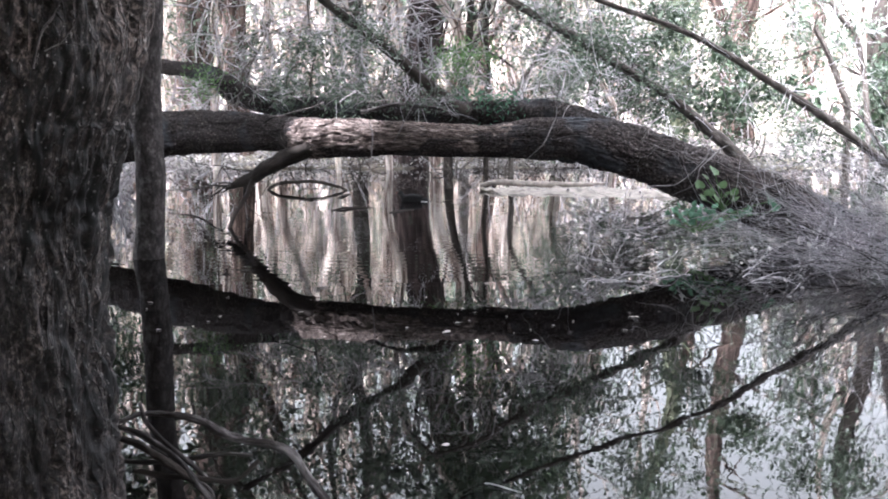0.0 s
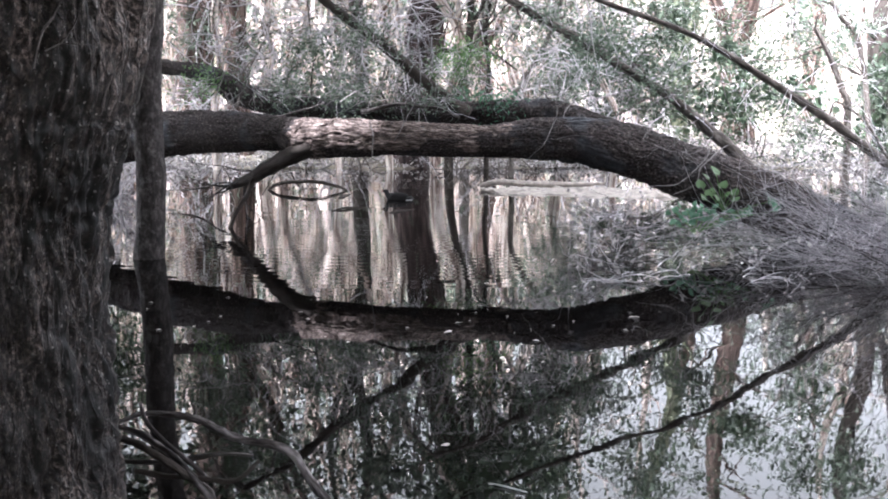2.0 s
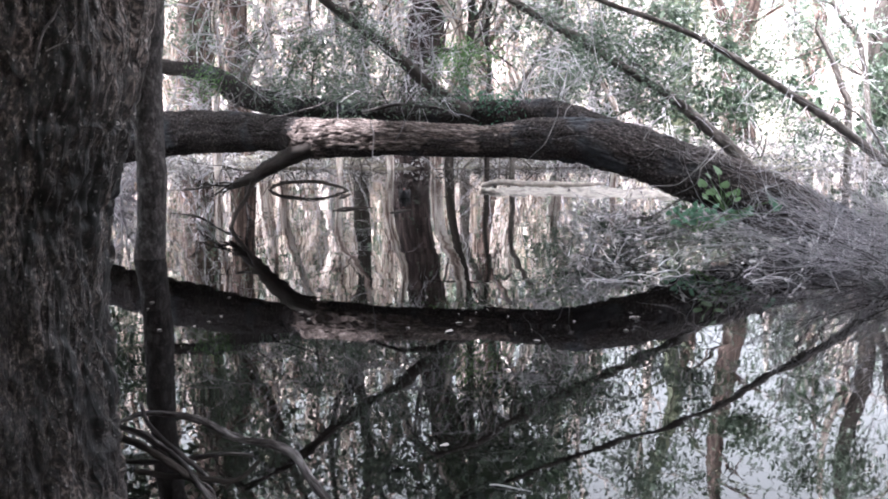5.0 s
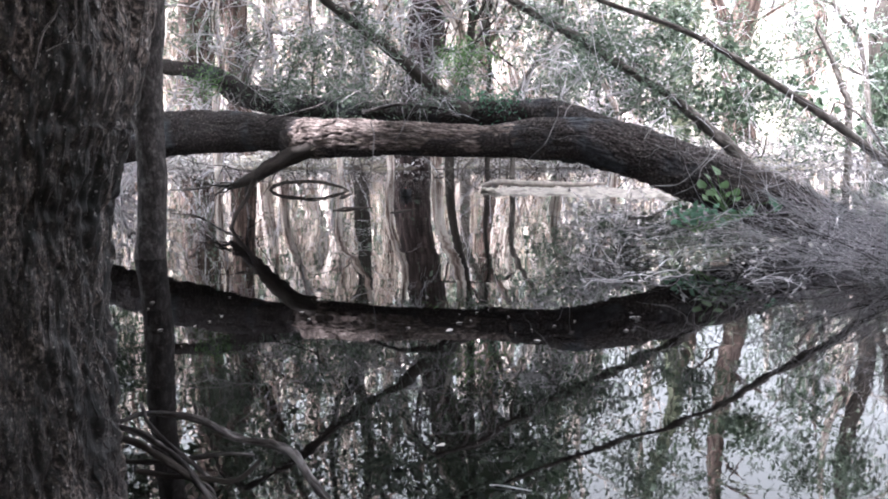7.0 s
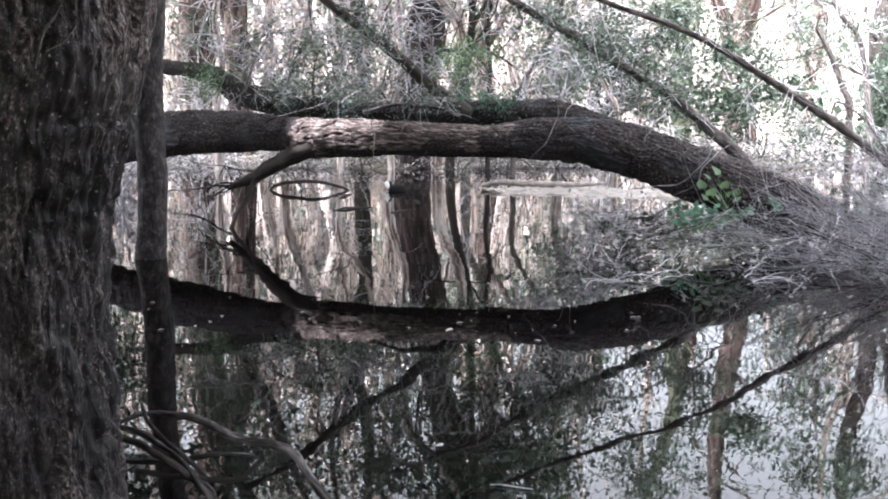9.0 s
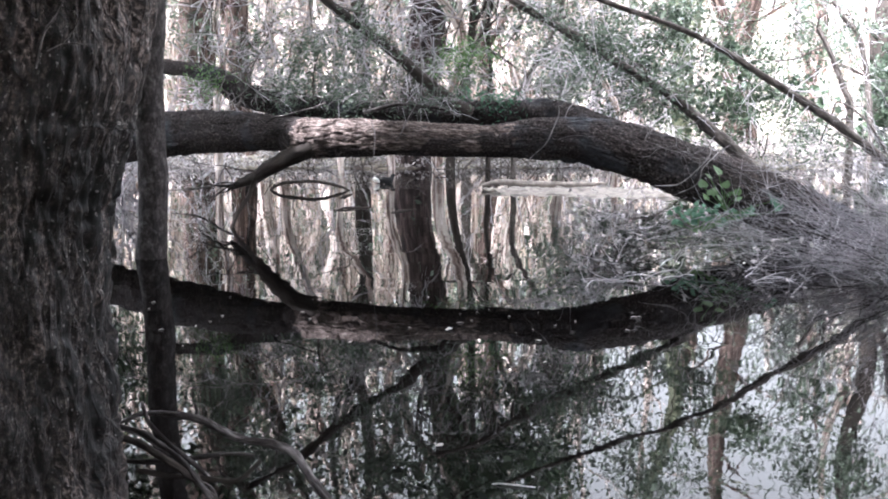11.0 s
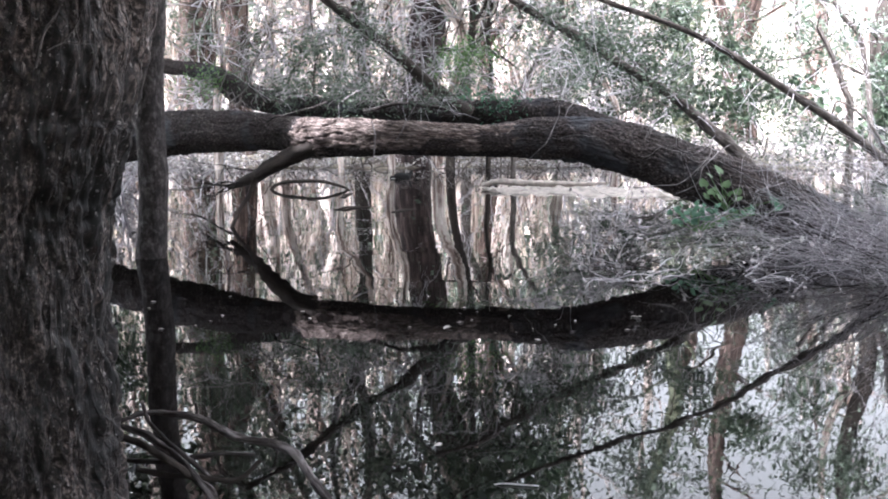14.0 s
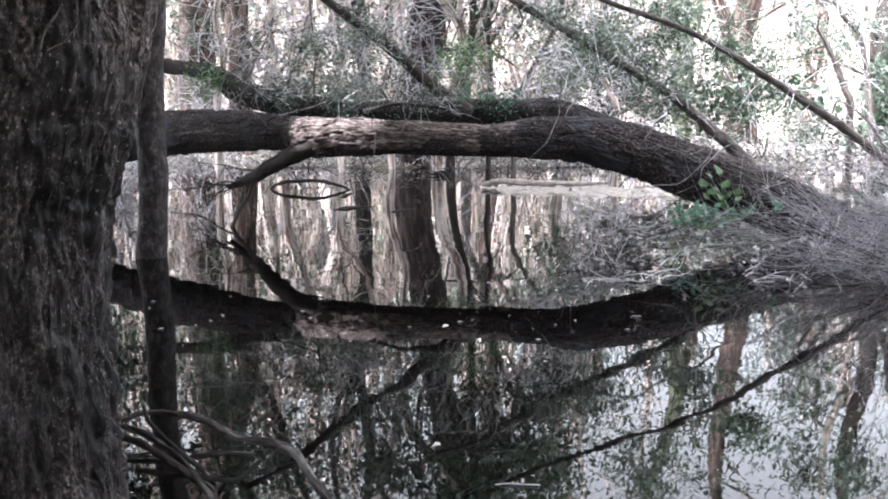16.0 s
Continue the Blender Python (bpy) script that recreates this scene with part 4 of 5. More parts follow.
for c_, s_, n_ in (((5.89, 20.5, 2.67), (0.60, 0.51, 0.60), 3), ((6.15, 20.5, 1.55), (0.66, 0.49, 0.57), 4), ((5.53, 20.5, 1.75), (0.45, 0.53, 0.62), 3), ((7.54, 20.5, 1.79), (0.82, 0.49, 0.49), 4), ((9.43, 20.5, 2.20), (0.57, 0.49, 0.90), 9), ((9.57, 20.5, 0.79), (0.85, 0.68, 0.34), 8)):
    foliage("leafy_bough", "dark green bough of broad leaves against the light", c_, s_, n_, 4, 0.14, DULLLEAF, "leafy boughs", 0.75, 0.24, 0.8)
for c_, s_, m_ in (((-4.6, 18, 4.6), (0.9, 1.0, 0.5), GREYLEAF), ((-3.0, 20, 6.4), (1.1, 1.2, 0.7), GREYLEAF), ((-0.9, 18, 5.4), (1.5, 1.2, 1.1), GREYLEAF), ((0.9, 18, 4.6), (1.2, 1.2, 1.0), DULLLEAF), ((1.6, 19, 6.4), (1.3, 1.2, 0.9), DULLLEAF),
                   ((-0.4, 22, 8.2), (1.5, 1.5, 0.9), GREYLEAF), ((-4.8, 22, 7.4), (0.9, 1.2, 0.7), GREYLEAF), ((2.6, 22, 5.0), (0.9, 1.0, 0.9), DULLLEAF), ((2.3, 19, 4.3), (0.9, 1.0, 0.9), DULLLEAF), ((2.5, 20, 6.4), (1.1, 1.0, 1.2), DULLLEAF), ((0.7, 20, 7.4), (1.2, 1.0, 1.0), GREYLEAF), ((1.4, 18, 5.4), (0.8, 1.0, 0.8), DULLLEAF), ((-6.7, 19, 4.6), (0.9, 1.0, 1.7), DULLLEAF), ((-5.9, 17, 3.3), (0.6, 0.8, 1.0), DULLLEAF), ((-6.6, 19, 6.6), (0.7, 1.0, 0.9), GREYLEAF), ((7.4, 22, 6.4), (1.0, 1.0, 1.2), GREYLEAF), ((5.0, 22, 6.8), (1.0, 1.0, 0.9), DULLLEAF), ((9.0, 23, 5.4), (1.0, 1.0, 1.4), GREYLEAF), ((6.4, 24, 8.6), (1.6, 1.0, 0.8), DULLLEAF), ((8.8, 22, 7.6), (0.7, 1.0, 0.6), DULLLEAF),
                   ((5.4, 20, 4.6), (0.4, 0.6, 0.6), DULLLEAF), ((8.1, 20, 4.8), (0.5, 0.6, 0.8), DULLLEAF), ((4.1, 20, 6.8), (0.6, 0.8, 0.6), GREYLEAF), ((8.9, 20, 6.8), (0.6, 0.8, 0.7), GREYLEAF), ((6.4, 20, 5.7), (0.25, 0.4, 0.4), DULLLEAF),
                   ((3.4, 19, 7.6), (0.8, 0.8, 0.7), DULLLEAF)):
    foliage("overhanging_bough", DULL_L, c_, s_, 18 if c_[0] < 4 else 13, 6 if c_[0] < 4 else 5, 0.14, m_, "overhanging boughs", 0.35, 0.22)


# ---- the dead twig bush on the bank, with a vine
def twig_bush():
    e = thing("dead_bush", "tangled grey leafless bush on the bank above the water", "bush")
    tips = []
    for _ in range(300):
        u = rng.uniform()
        base = np.array([3.25 + 2.9 * u + 0.2 * rng.normal(), rng.uniform(6.8, 8.6), 0.02])
        limbs_of(e, [(base, (-0.85 + rng.normal() * 0.4, 0.05 + rng.normal() * 0.3, 0.2 + rng.uniform() * 0.75 * (0.3 + 0.7 * u)), rng.uniform(0.5, 1.1) + 0.9 * u, 0.0052)], GREYTWIG if rng.uniform() < 0.85 else DRIFT, 1, 5, 0.1, tips, "twig", 0.2)
    for _ in range(80):
        base = np.array([rng.uniform(3.7, 6.2), rng.uniform(7.0, 8.4), 0.02])
        limbs_of(e, [(base, (-0.8 + rng.normal() * 0.3, rng.normal() * 0.2, 0.55 + rng.uniform(-0.25, 0.3)), rng.uniform(0.8, 1.5), 0.008)], GREYTWIG, 1, 4, 0.15, tips, "twig", 0.32)
    l = Builder()
    l.leaves(np.array(tips)[rng.integers(0, len(tips), 300)], 0.035, 0.6)
    l.build("dead_leaves", DEADLEAF, e)
    e = thing("water_brush", "thin grey brushwood lying in the water below the log", "brushwood")
    tips = []
    for _ in range(260):
        y = 7.0 + 5.5 * rng.uniform() ** 1.6
        k = rng.uniform(0.15, 0.36)
        if 0.235 < k < 0.315 and y < 9.8:
            continue
        base = np.array([k * y, y, 0.0])
        limbs_of(e, [(base, (rng.normal() * 0.8, rng.normal() * 0.5, 0.22), rng.uniform(0.25, 0.5), 0.006)], GREYTWIG if rng.uniform() < 0.6 else DARKWOOD, 1, 3, 0.3, tips, "twig", 0.4)
    l = Builder()
    l.leaves(np.array(tips)[rng.integers(0, len(tips), 1700)], 0.05, 0.6)
    l.build("dead_leaves", DEADLEAF, e)


twig_bush()


# ---- sticks in the near water
def stick(pts, radii, label, mat=DRIFT):
    b = Builder()
    b.tube(pts, np.array(radii) * 0.85, 18, 0.012, 0.2, 0.0, 0.018, 5, 0.25, 12.0)
    tagged(b.build("stick", mat), label, "stick", "sticks by the trunk")


stick([(-1.10, 3.07, 0.25), (-0.99, 3.07, 0.29), (-0.84, 3.07, 0.28), (-0.65, 3.06, 0.22), (-0.52, 3.05, 0.16), (-0.45, 3.04, 0.07), (-0.37, 3.02, -0.05)], [0.009, 0.011, 0.014, 0.015, 0.016, 0.016, 0.016], "long bent grey driftwood stick by the trunk")
stick([(-1.10, 3.05, 0.25), (-0.99, 3.05, 0.19), (-0.88, 3.04, 0.13), (-0.73, 3.02, -0.01)], [0.011, 0.015, 0.013, 0.011], "straight grey stick half in the water")
stick([(-1.08, 3.05, 0.13), (-0.86, 3.05, 0.14), (-0.63, 3.06, 0.12)], [0.009, 0.011, 0.005], "thin grey stick lying over the others")


stick([(-1.01, 3.06, 0.33), (-0.91, 3.05, 0.20), (-0.83, 3.05, 0.11), (-0.78, 3.05, 0.06)], [0.007, 0.009, 0.009, 0.005], "short forked grey stick by the trunk")
stick([(-1.09, 3.02, 0.23), (-0.93, 3.02, 0.14), (-0.84, 3.02, 0.07), (-0.73, 3.02, -0.03)], [0.013, 0.015, 0.013, 0.011], "dark wet stick half in the water", DARKWOOD)
stick([(-0.86, 3.07, 0.27), (-0.84, 3.07, 0.30), (-0.84, 3.07, 0.33)], [0.009, 0.007, 0.005], "short broken stub of a grey stick")
stick([(-0.86, 3.05, 0.13), (-0.83, 3.05, 0.07), (-0.78, 3.05, 0.04), (-0.76, 3.05, -0.01)], [0.007, 0.009, 0.007, 0.005], "short grey stick lying in the water")
stick([(-1.02, 3.01, 0.11), (-0.85, 3.01, 0.10), (-0.69, 3.02, 0.07), (-0.60, 3.05, 0.13)], [0.011, 0.011, 0.009, 0.007], "dark wet stick lying in the water", DARKWOOD)


# ---- things afloat and at the water's far side
def afloat(name, label, category, pts, radii, mat, seg=7, group="floating debris"):
    c = np.mean(np.array(pts), axis=0) * (1, 1, 0)
    b = Builder()
    b.tube([np.array(p) - c for p in pts], radii, seg, 0.05, 0.12, 0, 0.01)
    ob = tagged(b.build(name, mat), label, category, group)
    ob.location = c
    return ob


afloat("arched_stick", "thin dark stick arching out of the water", "stick", [(-2.83, 15.10, -0.08), (-2.70, 15.10, 0.05), (-2.46, 15.10, 0.13), (-2.00, 15.00, 0.14), (-1.64, 15.00, 0.05), (-1.48, 15.00, -0.03)], [0.02, 0.026, 0.028, 0.028, 0.026, 0.014], DARKWOOD)
afloat("drowned_stick", "thin grey stick lying on the water", "stick", [(-3.82, 13.20, 0.16), (-3.36, 13.00, 0.20), (-2.99, 12.60, 0.29), (-2.56, 12.00, 0.36)], [0.012, 0.016, 0.016, 0.012], DRIFT)
afloat("drowned_stick", "thin grey stick lying on the water", "stick", [(-3.45, 13.20, 0.27), (-3.29, 13.10, 0.37), (-3.18, 13.00, 0.47)], [0.018, 0.022, 0.01], GREYTWIG)
for a_, b_ in (((-1.40, 12.03, 0.00), (-0.92, 12.45, 0.00)), ((-0.66, 11.77, 0.00), (-0.36, 12.17, 0.00)), ((-1.50, 13.70, 0.00), (-1.39, 14.43, 0.00))):
    afloat("drowned_stick", "dark stick lying on the water", "stick", [a_, tuple((np.array(a_) + np.array(b_)) / 2 + (0, 0.05, 0.01)), b_], [0.012, 0.02, 0.01], DARKWOOD)
afloat("bleached_log", "bleached pale log lying on a floating mat", "log", [(0.61, 15.60, 0.03), (0.89, 15.60, 0.09), (1.35, 15.50, 0.07), (1.97, 15.30, 0.06), (2.59, 15.20, 0.09)], [0.03, 0.05, 0.055, 0.045, 0.02], PALEDEBRIS, 10)


def debris_mat():
    n, m = 90, 30
    U, V = np.meshgrid(np.linspace(0, 1, n), np.linspace(-1, 1, m), indexing="ij")
    half = (0.16 + 1.0 * np.sin(np.pi * np.clip(U, 0, 1) ** 0.8) ** 0.8) * (1 + 0.25 * np.sin(U * 23) * np.sin(U * 9 + 1))
    X = 0.62 + 3.3 * U + 0.05 * np.sin(V * 9 + U * 30)
    Y = 14.9 - 0.6 * U + V * half
    Z = -0.05 + 0.10 * (1 - V**2) ** 0.6 * (0.4 + 1.3 * lattice(U * 40, V * 6 + 9, 64, 3) * lattice(U * 13, V * 3 + 9, 64, 4) + 0.3 * U)
    b = Builder()
    i, j = np.meshgrid(np.arange(n - 1), np.arange(m - 1), indexing="ij")
    b.add(np.stack([X, Y, Z], -1).reshape(-1, 3), np.stack([i * m + j, (i + 1) * m + j, (i + 1) * m + j + 1, i * m + j + 1], -1).reshape(-1, 4), np.stack([X, Y], -1).reshape(-1, 2))
    tagged(b.build("debris_mat", PALEDEBRIS), "sunlit pale mat of bleached debris at the water's edge", "debris")


debris_mat()


def flecks(name, label, xs, ys, n, size, mat):
    """Tiny flat bits afloat."""
    b = Builder()
    c = np.stack([rng.uniform(*xs, n), rng.uniform(*ys, n), np.full(n, 0.004)], -1)
    a = rng.uniform(0, 6.3, n)
    L = size * rng.uniform(0.4, 1.4, n)[:, None]
    d = np.stack([np.cos(a), np.sin(a), a * 0], -1) * L
    w = np.stack([-np.sin(a), np.cos(a), a * 0], -1) * L * 0.45
    up = np.array([0, 0, 0.004])
    v = np.stack([c - d, c + w + up, c + d, c - w + up], 1).reshape(-1, 3)
    b.add(v, np.arange(4 * n).reshape(-1, 4), np.tile([[0, 0], [1, 0], [1, 1], [0, 1]], (n, 1)))
    tagged(b.build(name, mat), label, "debris", kind="stuff")


flecks("floating_flecks", "scattered pale leaf bits floating on dark water", (-2.2, 1.3), (4.6, 7.0), 46, 0.018, FLOATLEAF)
flecks("near_flecks", "scattered pale leaf bits floating on dark water", (-1.2, 1.2), (3.2, 4.6), 14, 0.007, FLOATLEAF)
flecks("pollen_line", "thin pale line of pollen and leaf bits on the water", (-2.4, 0.9), (15.2, 17.6), 1500, 0.011, SCUM)


def leaf_plate(b, centre, size, tilt, turn):
    """A broad heart-shaped leaf."""
    o = [(0, 0), (0.30, -0.16), (0.5, 0.12), (0.38, 0.5), (0, 0.9), (-0.38, 0.5), (-0.5, 0.12), (-0.30, -0.16)]
    m = Matrix.Translation(centre) @ Euler((tilt, 0, turn)).to_matrix().to_4x4()
    v = np.array([m @ Vector((x * size, y * size, abs(x) * size * 0.25 - y * y * size * 0.2)) for x, y in o])
    b.add(v, [[0, 1, 2, 3], [0, 3, 4, 5], [0, 5, 6, 7]], np.array(o))


def vine(name, label, base, places, size, mat, bunch=1):
    e = thing(name, label, "vine", "vines on the log", base)
    o = np.array(base)
    for p in places:
        q = np.array(p) - o
        s = Builder()
        s.tube([(0, 0, 0), q * (0.5, 0.5, 0.6) + (0, 0.03, 0), q], [0.006, 0.005, 0.003], 5, 0.05, 0)
        st = s.build("stalk", FRESHLEAF, e)
        for k in range(bunch):
            l = Builder()
            leaf_plate(l, q + rng.normal(size=3) * (0.05, 0.05, 0.035) * min(k, 1), size * rng.uniform(0.6, 1.2), rng.uniform(0.5, 1.4), rng.uniform(-1.2, 1.2))
            l.build("leaf", mat, st)
    return e


VINE = vine("climbing_vine", "bright green heart-leaved vine climbing the fallen trunk", (2.62, 8.85, 0.34), [(2.45, 8.80, 0.65), (2.39, 8.80, 0.57), (2.53, 8.80, 0.69), (2.58, 8.75, 0.57), (2.46, 8.75, 0.50), (2.60, 8.70, 0.49), (2.68, 8.70, 0.45), (2.41, 8.75, 0.46), (2.69, 8.75, 0.50), (2.52, 8.70, 0.46)], 0.095, VINELEAF)
vine("creeping_vine", "teal-green broad-leaved creeper over the brushwood", (2.30, 8.60, 0.17), [(2.13, 8.70, 0.34), (2.19, 8.70, 0.29), (2.24, 8.70, 0.36), (2.32, 8.60, 0.33), (2.40, 8.60, 0.28), (2.09, 8.60, 0.25), (2.47, 8.60, 0.34), (2.60, 8.60, 0.36), (2.27, 8.60, 0.24), (2.71, 8.60, 0.32), (2.95, 8.40, 0.39), (2.91, 8.40, 0.48), (2.16, 8.70, 0.32), (2.20, 8.60, 0.27), (2.37, 8.70, 0.37), (2.43, 8.60, 0.33), (2.50, 8.50, 0.30), (2.63, 8.60, 0.31), (2.72, 8.50, 0.38), (2.27, 8.75, 0.31)], 0.062, TEALLEAF, 4)


# ---- the water bird
def ball(b, centre, size, nu=14, nv=9, taper=0.0):
    U, V = np.meshgrid(np.linspace(0, 2 * np.pi, nu, endpoint=False), np.linspace(0.12, np.pi - 0.12, nv), indexing="ij")
    x = np.cos(V)
    k = 1 + taper * x
    v = np.stack([x * size[0], np.sin(V) * np.cos(U) * size[1] * k, np.sin(V) * np.sin(U) * size[2] * k], -1) + np.array(centre)
    i, j = np.meshgrid(np.arange(nu), np.arange(nv - 1), indexing="ij")
    i2 = (i + 1) % nu
    b.add(v.reshape(-1, 3), np.stack([i * nv + j, i * nv + j + 1, i2 * nv + j + 1, i2 * nv + j], -1).reshape(-1, 4), np.stack([U, V], -1).reshape(-1, 2))


def water_bird():
    e = thing("moorhen", "slate-black moorhen with white undertail swimming on the pond", "bird")
    k = Matrix.Scale(1.12, 4)
    b = Builder()
    ball(b, (0, 0, 0.03), (0.14, 0.075, 0.06), 18, 12, 0.15)
    b.tube([(0.09, 0, 0.045), (0.125, 0, 0.07), (0.138, 0, 0.10)], [0.045, 0.032, 0.026], 10, 0.02, 0)
    b.build("body", PLUMAGE, e).data.transform(k)
    b = Builder()
    ball(b, (0.148, 0, 0.112), (0.036, 0.024, 0.026))
    head = b.build("head", PLUMAGE, e)
    head.data.transform(k)
    b = Builder()
    b.tube([(0.172, 0, 0.122), (0.192, 0, 0.11), (0.208, 0, 0.1)], [0.012, 0.009, 0.003], 8, 0.01, 0)
    b.build("bill", REDBILL, head, "red bill").data.transform(k)
    for side in (-1, 1):
        b = Builder()
        ball(b, (-0.02, side * 0.058, 0.055), (0.115, 0.02, 0.04), 12, 8, 0.2)
        b.build("wing", PLUMAGE, e).data.transform(k)
    b = Builder()
    b.tube([(0.03, 0, 0.0), (-0.03, 0, 0.005), (-0.075, 0, 0.012), (-0.10, 0, 0.012)], [0.03, 0.032, 0.03, 0.008], 9, 0.02, 0)
    tail = b.build("tail", PLUMAGE, e)
    tail.data.transform(k)
    for side in (-1, 1):
        b = Builder()
        b.tube([(0.0, side * 0.015, -0.018), (-0.04, side * 0.02, -0.026), (-0.08, side * 0.022, -0.024), (-0.105, side * 0.02, -0.012)], [0.016, 0.026, 0.026, 0.006], 10, 0.02, 0)
        b.build("undertail", WHITEFEATHER, tail, "white undertail feathers").data.transform(k)
    return e, tail


BIRD, TAIL = water_bird()


def ripples():
    b = Builder()
    for k, r in enumerate((0.28, 0.42, 0.57, 0.74, 0.93, 1.15, 1.4)):
        a = np.linspace(0, 2 * np.pi, 65)[:-1]
        rings = [np.stack([np.cos(a) * (r + d), np.sin(a) * (r + d) * 0.9, a * 0 + z], -1) for d, z in ((-0.05, -0.0012), (-0.02, 0.0007), (0.0, 0.0014 * (1 - k * 0.09)), (0.02, 0.0007), (0.05, -0.0012))]
        v = np.vstack(rings)
        i, j = np.meshgrid(np.arange(4), np.arange(64), indexing="ij")
        b.add(v, np.stack([i * 64 + j, (i + 1) * 64 + j, (i + 1) * 64 + (j + 1) % 64, i * 64 + (j + 1) % 64], -1).reshape(-1, 4), v[:, :2])
    return tagged(b.build("ripple_rings", WATER), "low ripple rings round the swimming moorhen", "ripples", kind="stuff")


RIPPLES = ripples()


def ripple_train():
    """Low wavelets that the bird has sent over the pond."""
    r, a = np.linspace(1.2, 7.0, 420), np.radians(np.linspace(-128, -52, 90))
    R, A = np.meshgrid(r, a, indexing="ij")
    edge = np.clip(np.minimum(np.minimum(R - 1.2, 7.0 - R) / 1.2, np.minimum(A - a[0], a[-1] - A) / 0.25), 0, 1)
    Z = -0.0004 + 0.0007 * np.minimum(1, edge * 2.5) + 0.00014 * edge * np.sin(R * 2 * np.pi / 0.17 + 0.8 * np.sin(A * 7))
    b = Builder()
    n, m = R.shape
    i, j = np.meshgrid(np.arange(n - 1), np.arange(m - 1), indexing="ij")
    b.add(np.stack([R * np.cos(A), R * np.sin(A), Z], -1).reshape(-1, 3), np.stack([i * m + j, (i + 1) * m + j, (i + 1) * m + j + 1, i * m + j + 1], -1).reshape(-1, 4), np.stack([R, A], -1).reshape(-1, 2))
    return tagged(b.build("ripple_train", WATER), "low wavelets spreading over the pond from the moorhen", "ripples", kind="stuff")


TRAIN = ripple_train()
TWIG_1 = afloat("floating_twig", "small pale twig drifting on the near water", "twig", [(0.17, 3.17, 0.00), (0.23, 3.14, 0.00), (0.30, 3.08, 0.00)], [0.0022, 0.003, 0.0018], GREYTWIG)
TWIG_2 = afloat("floating_twig", "small pale twig drifting on the near water", "twig", [(0.32, 3.23, 0.00), (0.36, 3.20, 0.00), (0.41, 3.17, 0.00)], [0.0022, 0.0032, 0.0018], GREYTWIG)
CURL = afloat("bark_curl", "thin curled bark strip floating on the near water", "bark", [(0.13, 3.56, 0.00), (0.15, 3.67, 0.00), (0.19, 3.71, 0.00), (0.21, 3.65, 0.00), (0.21, 3.57, 0.00)], [0.0008, 0.0011, 0.0011, 0.0011, 0.0008], DRIFT)


def floating_leaf(at, size, turn):
    b = Builder()
    leaf_plate(b, (0, 0, 0.006), size, 0.05, turn)
    ob = tagged(b.build("floating_leaf", FLOATLEAF), "small pale dry leaf drifting on the water", "leaf", "floating debris")
    ob.location = at
    return ob


LEAF_1, LEAF_2 = floating_leaf((0.00, 3.53, 0.00), 0.035, 1.2), floating_leaf((0.05, 5.45, 0.00), 0.05, 1.6)


# ---- two more unseen broad trees, added to shade the near bank
shade_tree(-6.3, -3.8, 11, 5.2)
shade_tree(-9.5, 1.5, 12, 5.0)


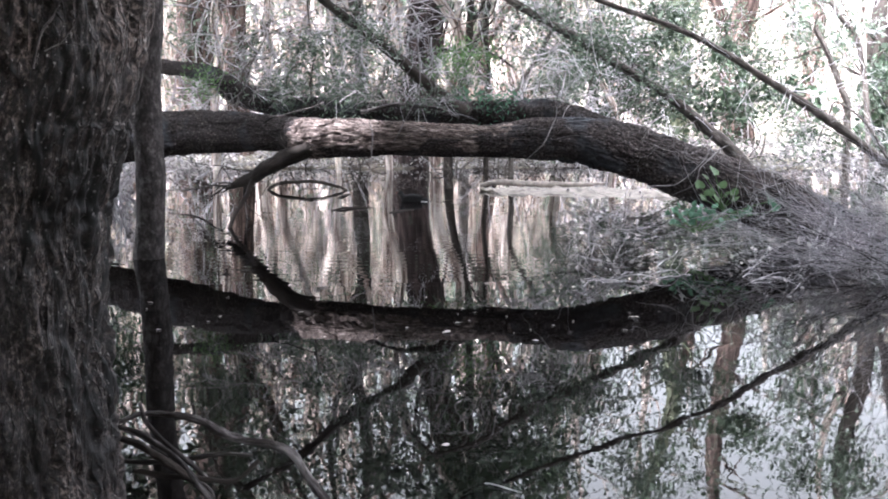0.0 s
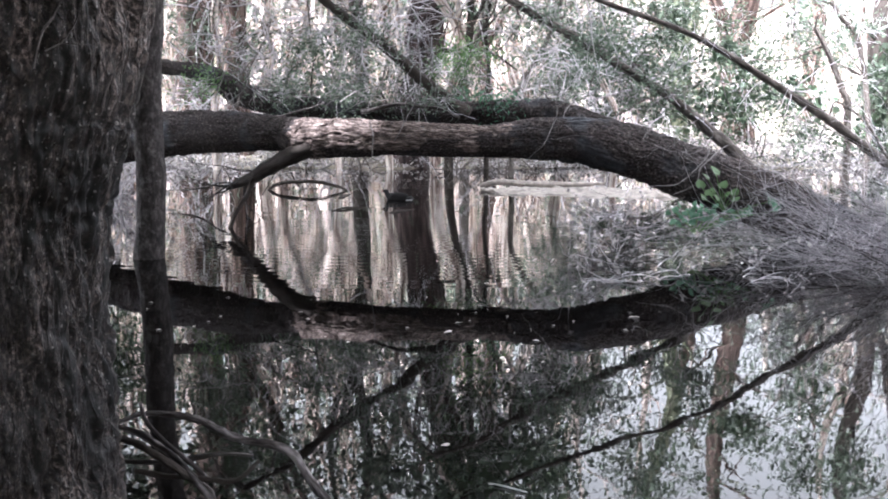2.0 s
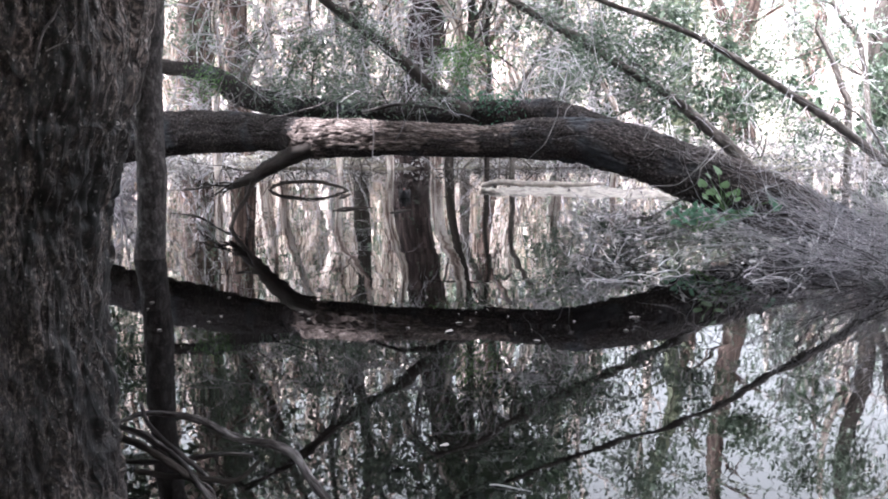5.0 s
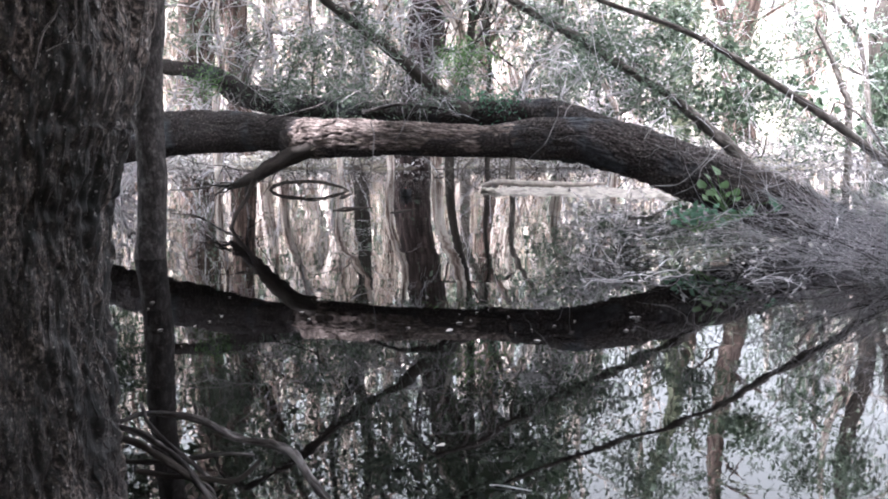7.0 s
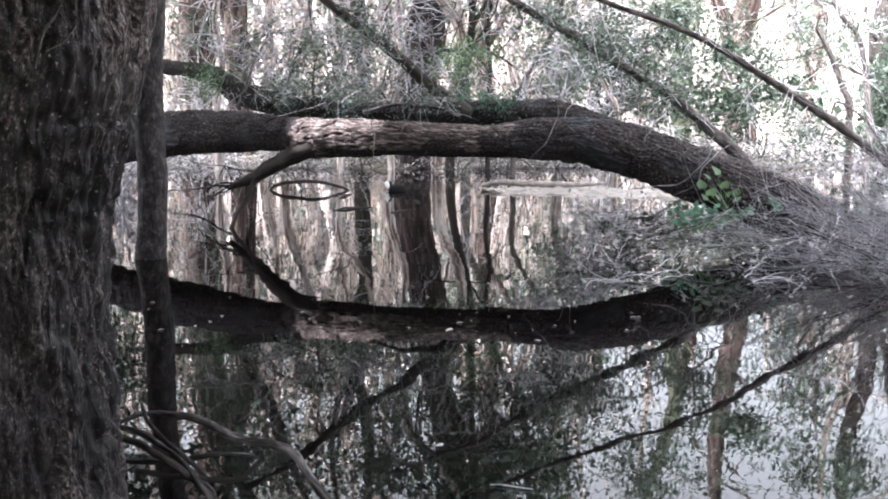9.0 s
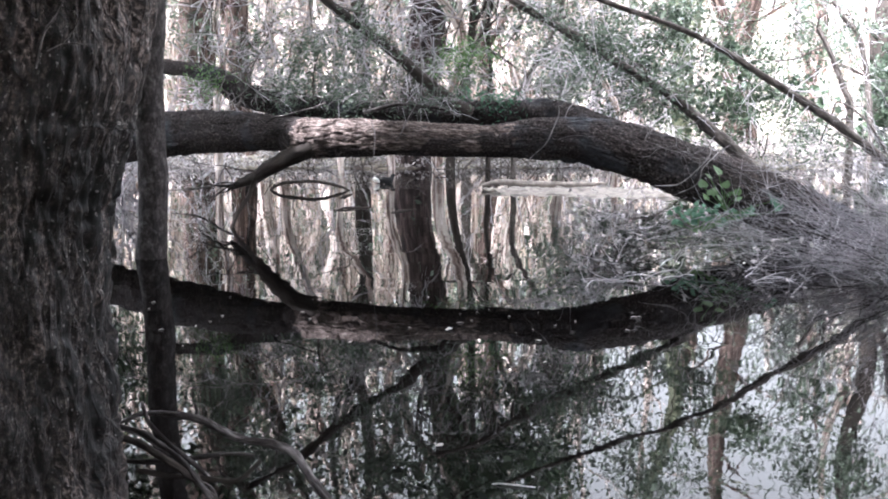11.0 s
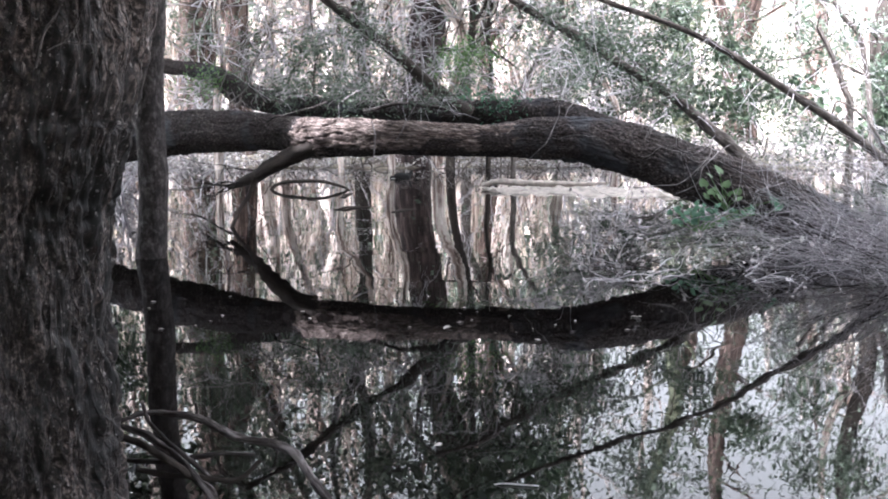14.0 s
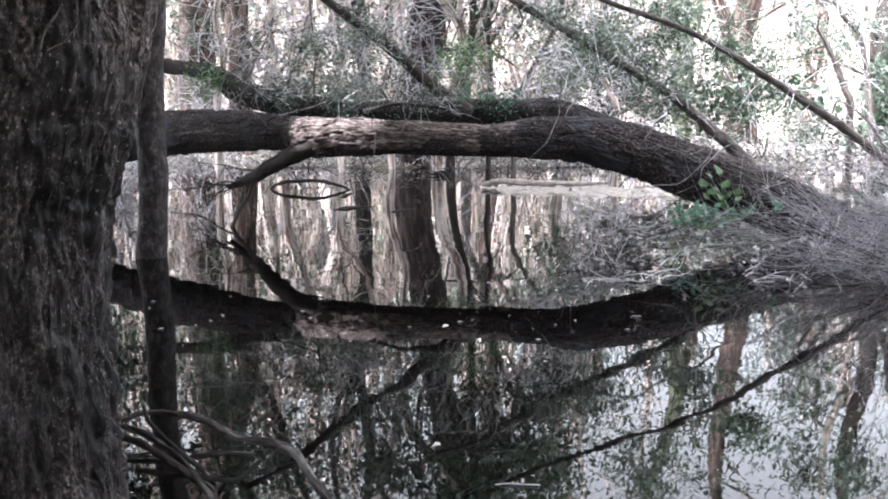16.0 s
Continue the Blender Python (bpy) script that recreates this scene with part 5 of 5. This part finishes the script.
def motions():
    path = ((0.0, (-0.42, 13.20, 0.00), 180), (0.8, (-0.52, 13.45, 0.00), 180), (1.5, (-0.62, 13.45, 0.00), 172), (2.4, (-0.65, 13.45, 0.00), 215), (3.0, (-0.66, 13.53, 0.00), 255), (4.2, (-0.60, 13.79, 0.00), 268), (6.3, (-0.56, 14.06, 0.00), 270), (7.0, (-0.57, 14.15, 0.00), 272),
            (8.0, (-0.59, 14.34, 0.00), 288), (8.6, (-0.65, 14.63, 0.00), 312), (9.2, (-0.78, 15.03, 0.00), 388), (11.3, (-1.04, 16.64, 0.00), 398), (12.5, (-0.92, 17.02, 0.00), 380), (13.5, (-0.87, 17.29, 0.00), 365), (14.5, (-0.64, 17.57, 0.00), 362), (15.2, (-0.39, 17.86, 0.00), 360), (16.0, (-0.06, 18.01, 0.00), 360))
    walk(BIRD, [(t, pose(*p, 0, 0, a)) for t, p, a in path])
    walk(TAIL, [(t, pose(-0.115, 0, z, 0, a, 0)) for t, z, a in ((0.0, 0.012, -4), (8.0, 0.012, -4), (8.6, 0.045, 45), (9.1, 0.055, 75), (9.8, 0.055, 70), (11.3, 0.035, 30), (12.2, 0.015, 0), (13.0, 0.012, -4), (16.0, 0.012, -4))])
    walk(RIPPLES, [(t, pose(*p)) for t, p, a in path])
    walk(TRAIN, [(t, pose(-0.5, y, z)) for t, y, z in ((0.0, 13.5, 0.0), (1.2, 13.35, 0.0), (2.6, 13.2, -0.0003), (4.2, 13.1, -0.0006), (16.0, 13.1, -0.0006))])
    for ob, places in ((TWIG_1, ((0.0, (0.21, 3.13, 0.00)), (3.5, (0.23, 3.13, 0.00)), (7.0, (0.23, 3.13, 0.00)), (11.5, (0.24, 3.15, 0.00)), (16.0, (0.25, 3.15, 0.00)))),
                       (TWIG_2, ((0.0, (0.34, 3.18, 0.00)), (3.5, (0.35, 3.19, 0.00)), (7.0, (0.36, 3.20, 0.00)), (11.5, (0.36, 3.22, 0.00)), (16.0, (0.36, 3.23, 0.00)))),
                       (LEAF_1, ((0.0, (0.02, 3.53, 0.00)), (3.5, (0.02, 3.53, 0.00)), (7.0, (0.00, 3.53, 0.00)), (11.5, (-0.01, 3.53, 0.00)), (16.0, (-0.02, 3.53, 0.00)))),
                       (LEAF_2, ((0.0, (0.04, 5.41, 0.00)), (3.5, (0.05, 5.42, 0.00)), (7.0, (0.05, 5.45, 0.00)), (11.5, (0.04, 5.49, 0.00)), (16.0, (0.02, 5.55, 0.00))))):
        walk(ob, [(t, pose(*p, 0, 0, 2 * t)) for t, p in places])
    o = VINE.location.copy()
    walk(VINE, [(t, pose(*o, 0, a, 0)) for t, a in ((0.0, -1.5), (1.8, -1.2), (2.6, 1.6), (4.0, 1.4), (6.5, 0.0), (7.5, -1.2), (8.2, 0.2), (9.0, -1.3), (11.5, 0.0), (12.6, -1.2), (13.5, 0.1), (14.6, 1.4), (15.4, 1.3), (16.0, 0.2))])


motions()
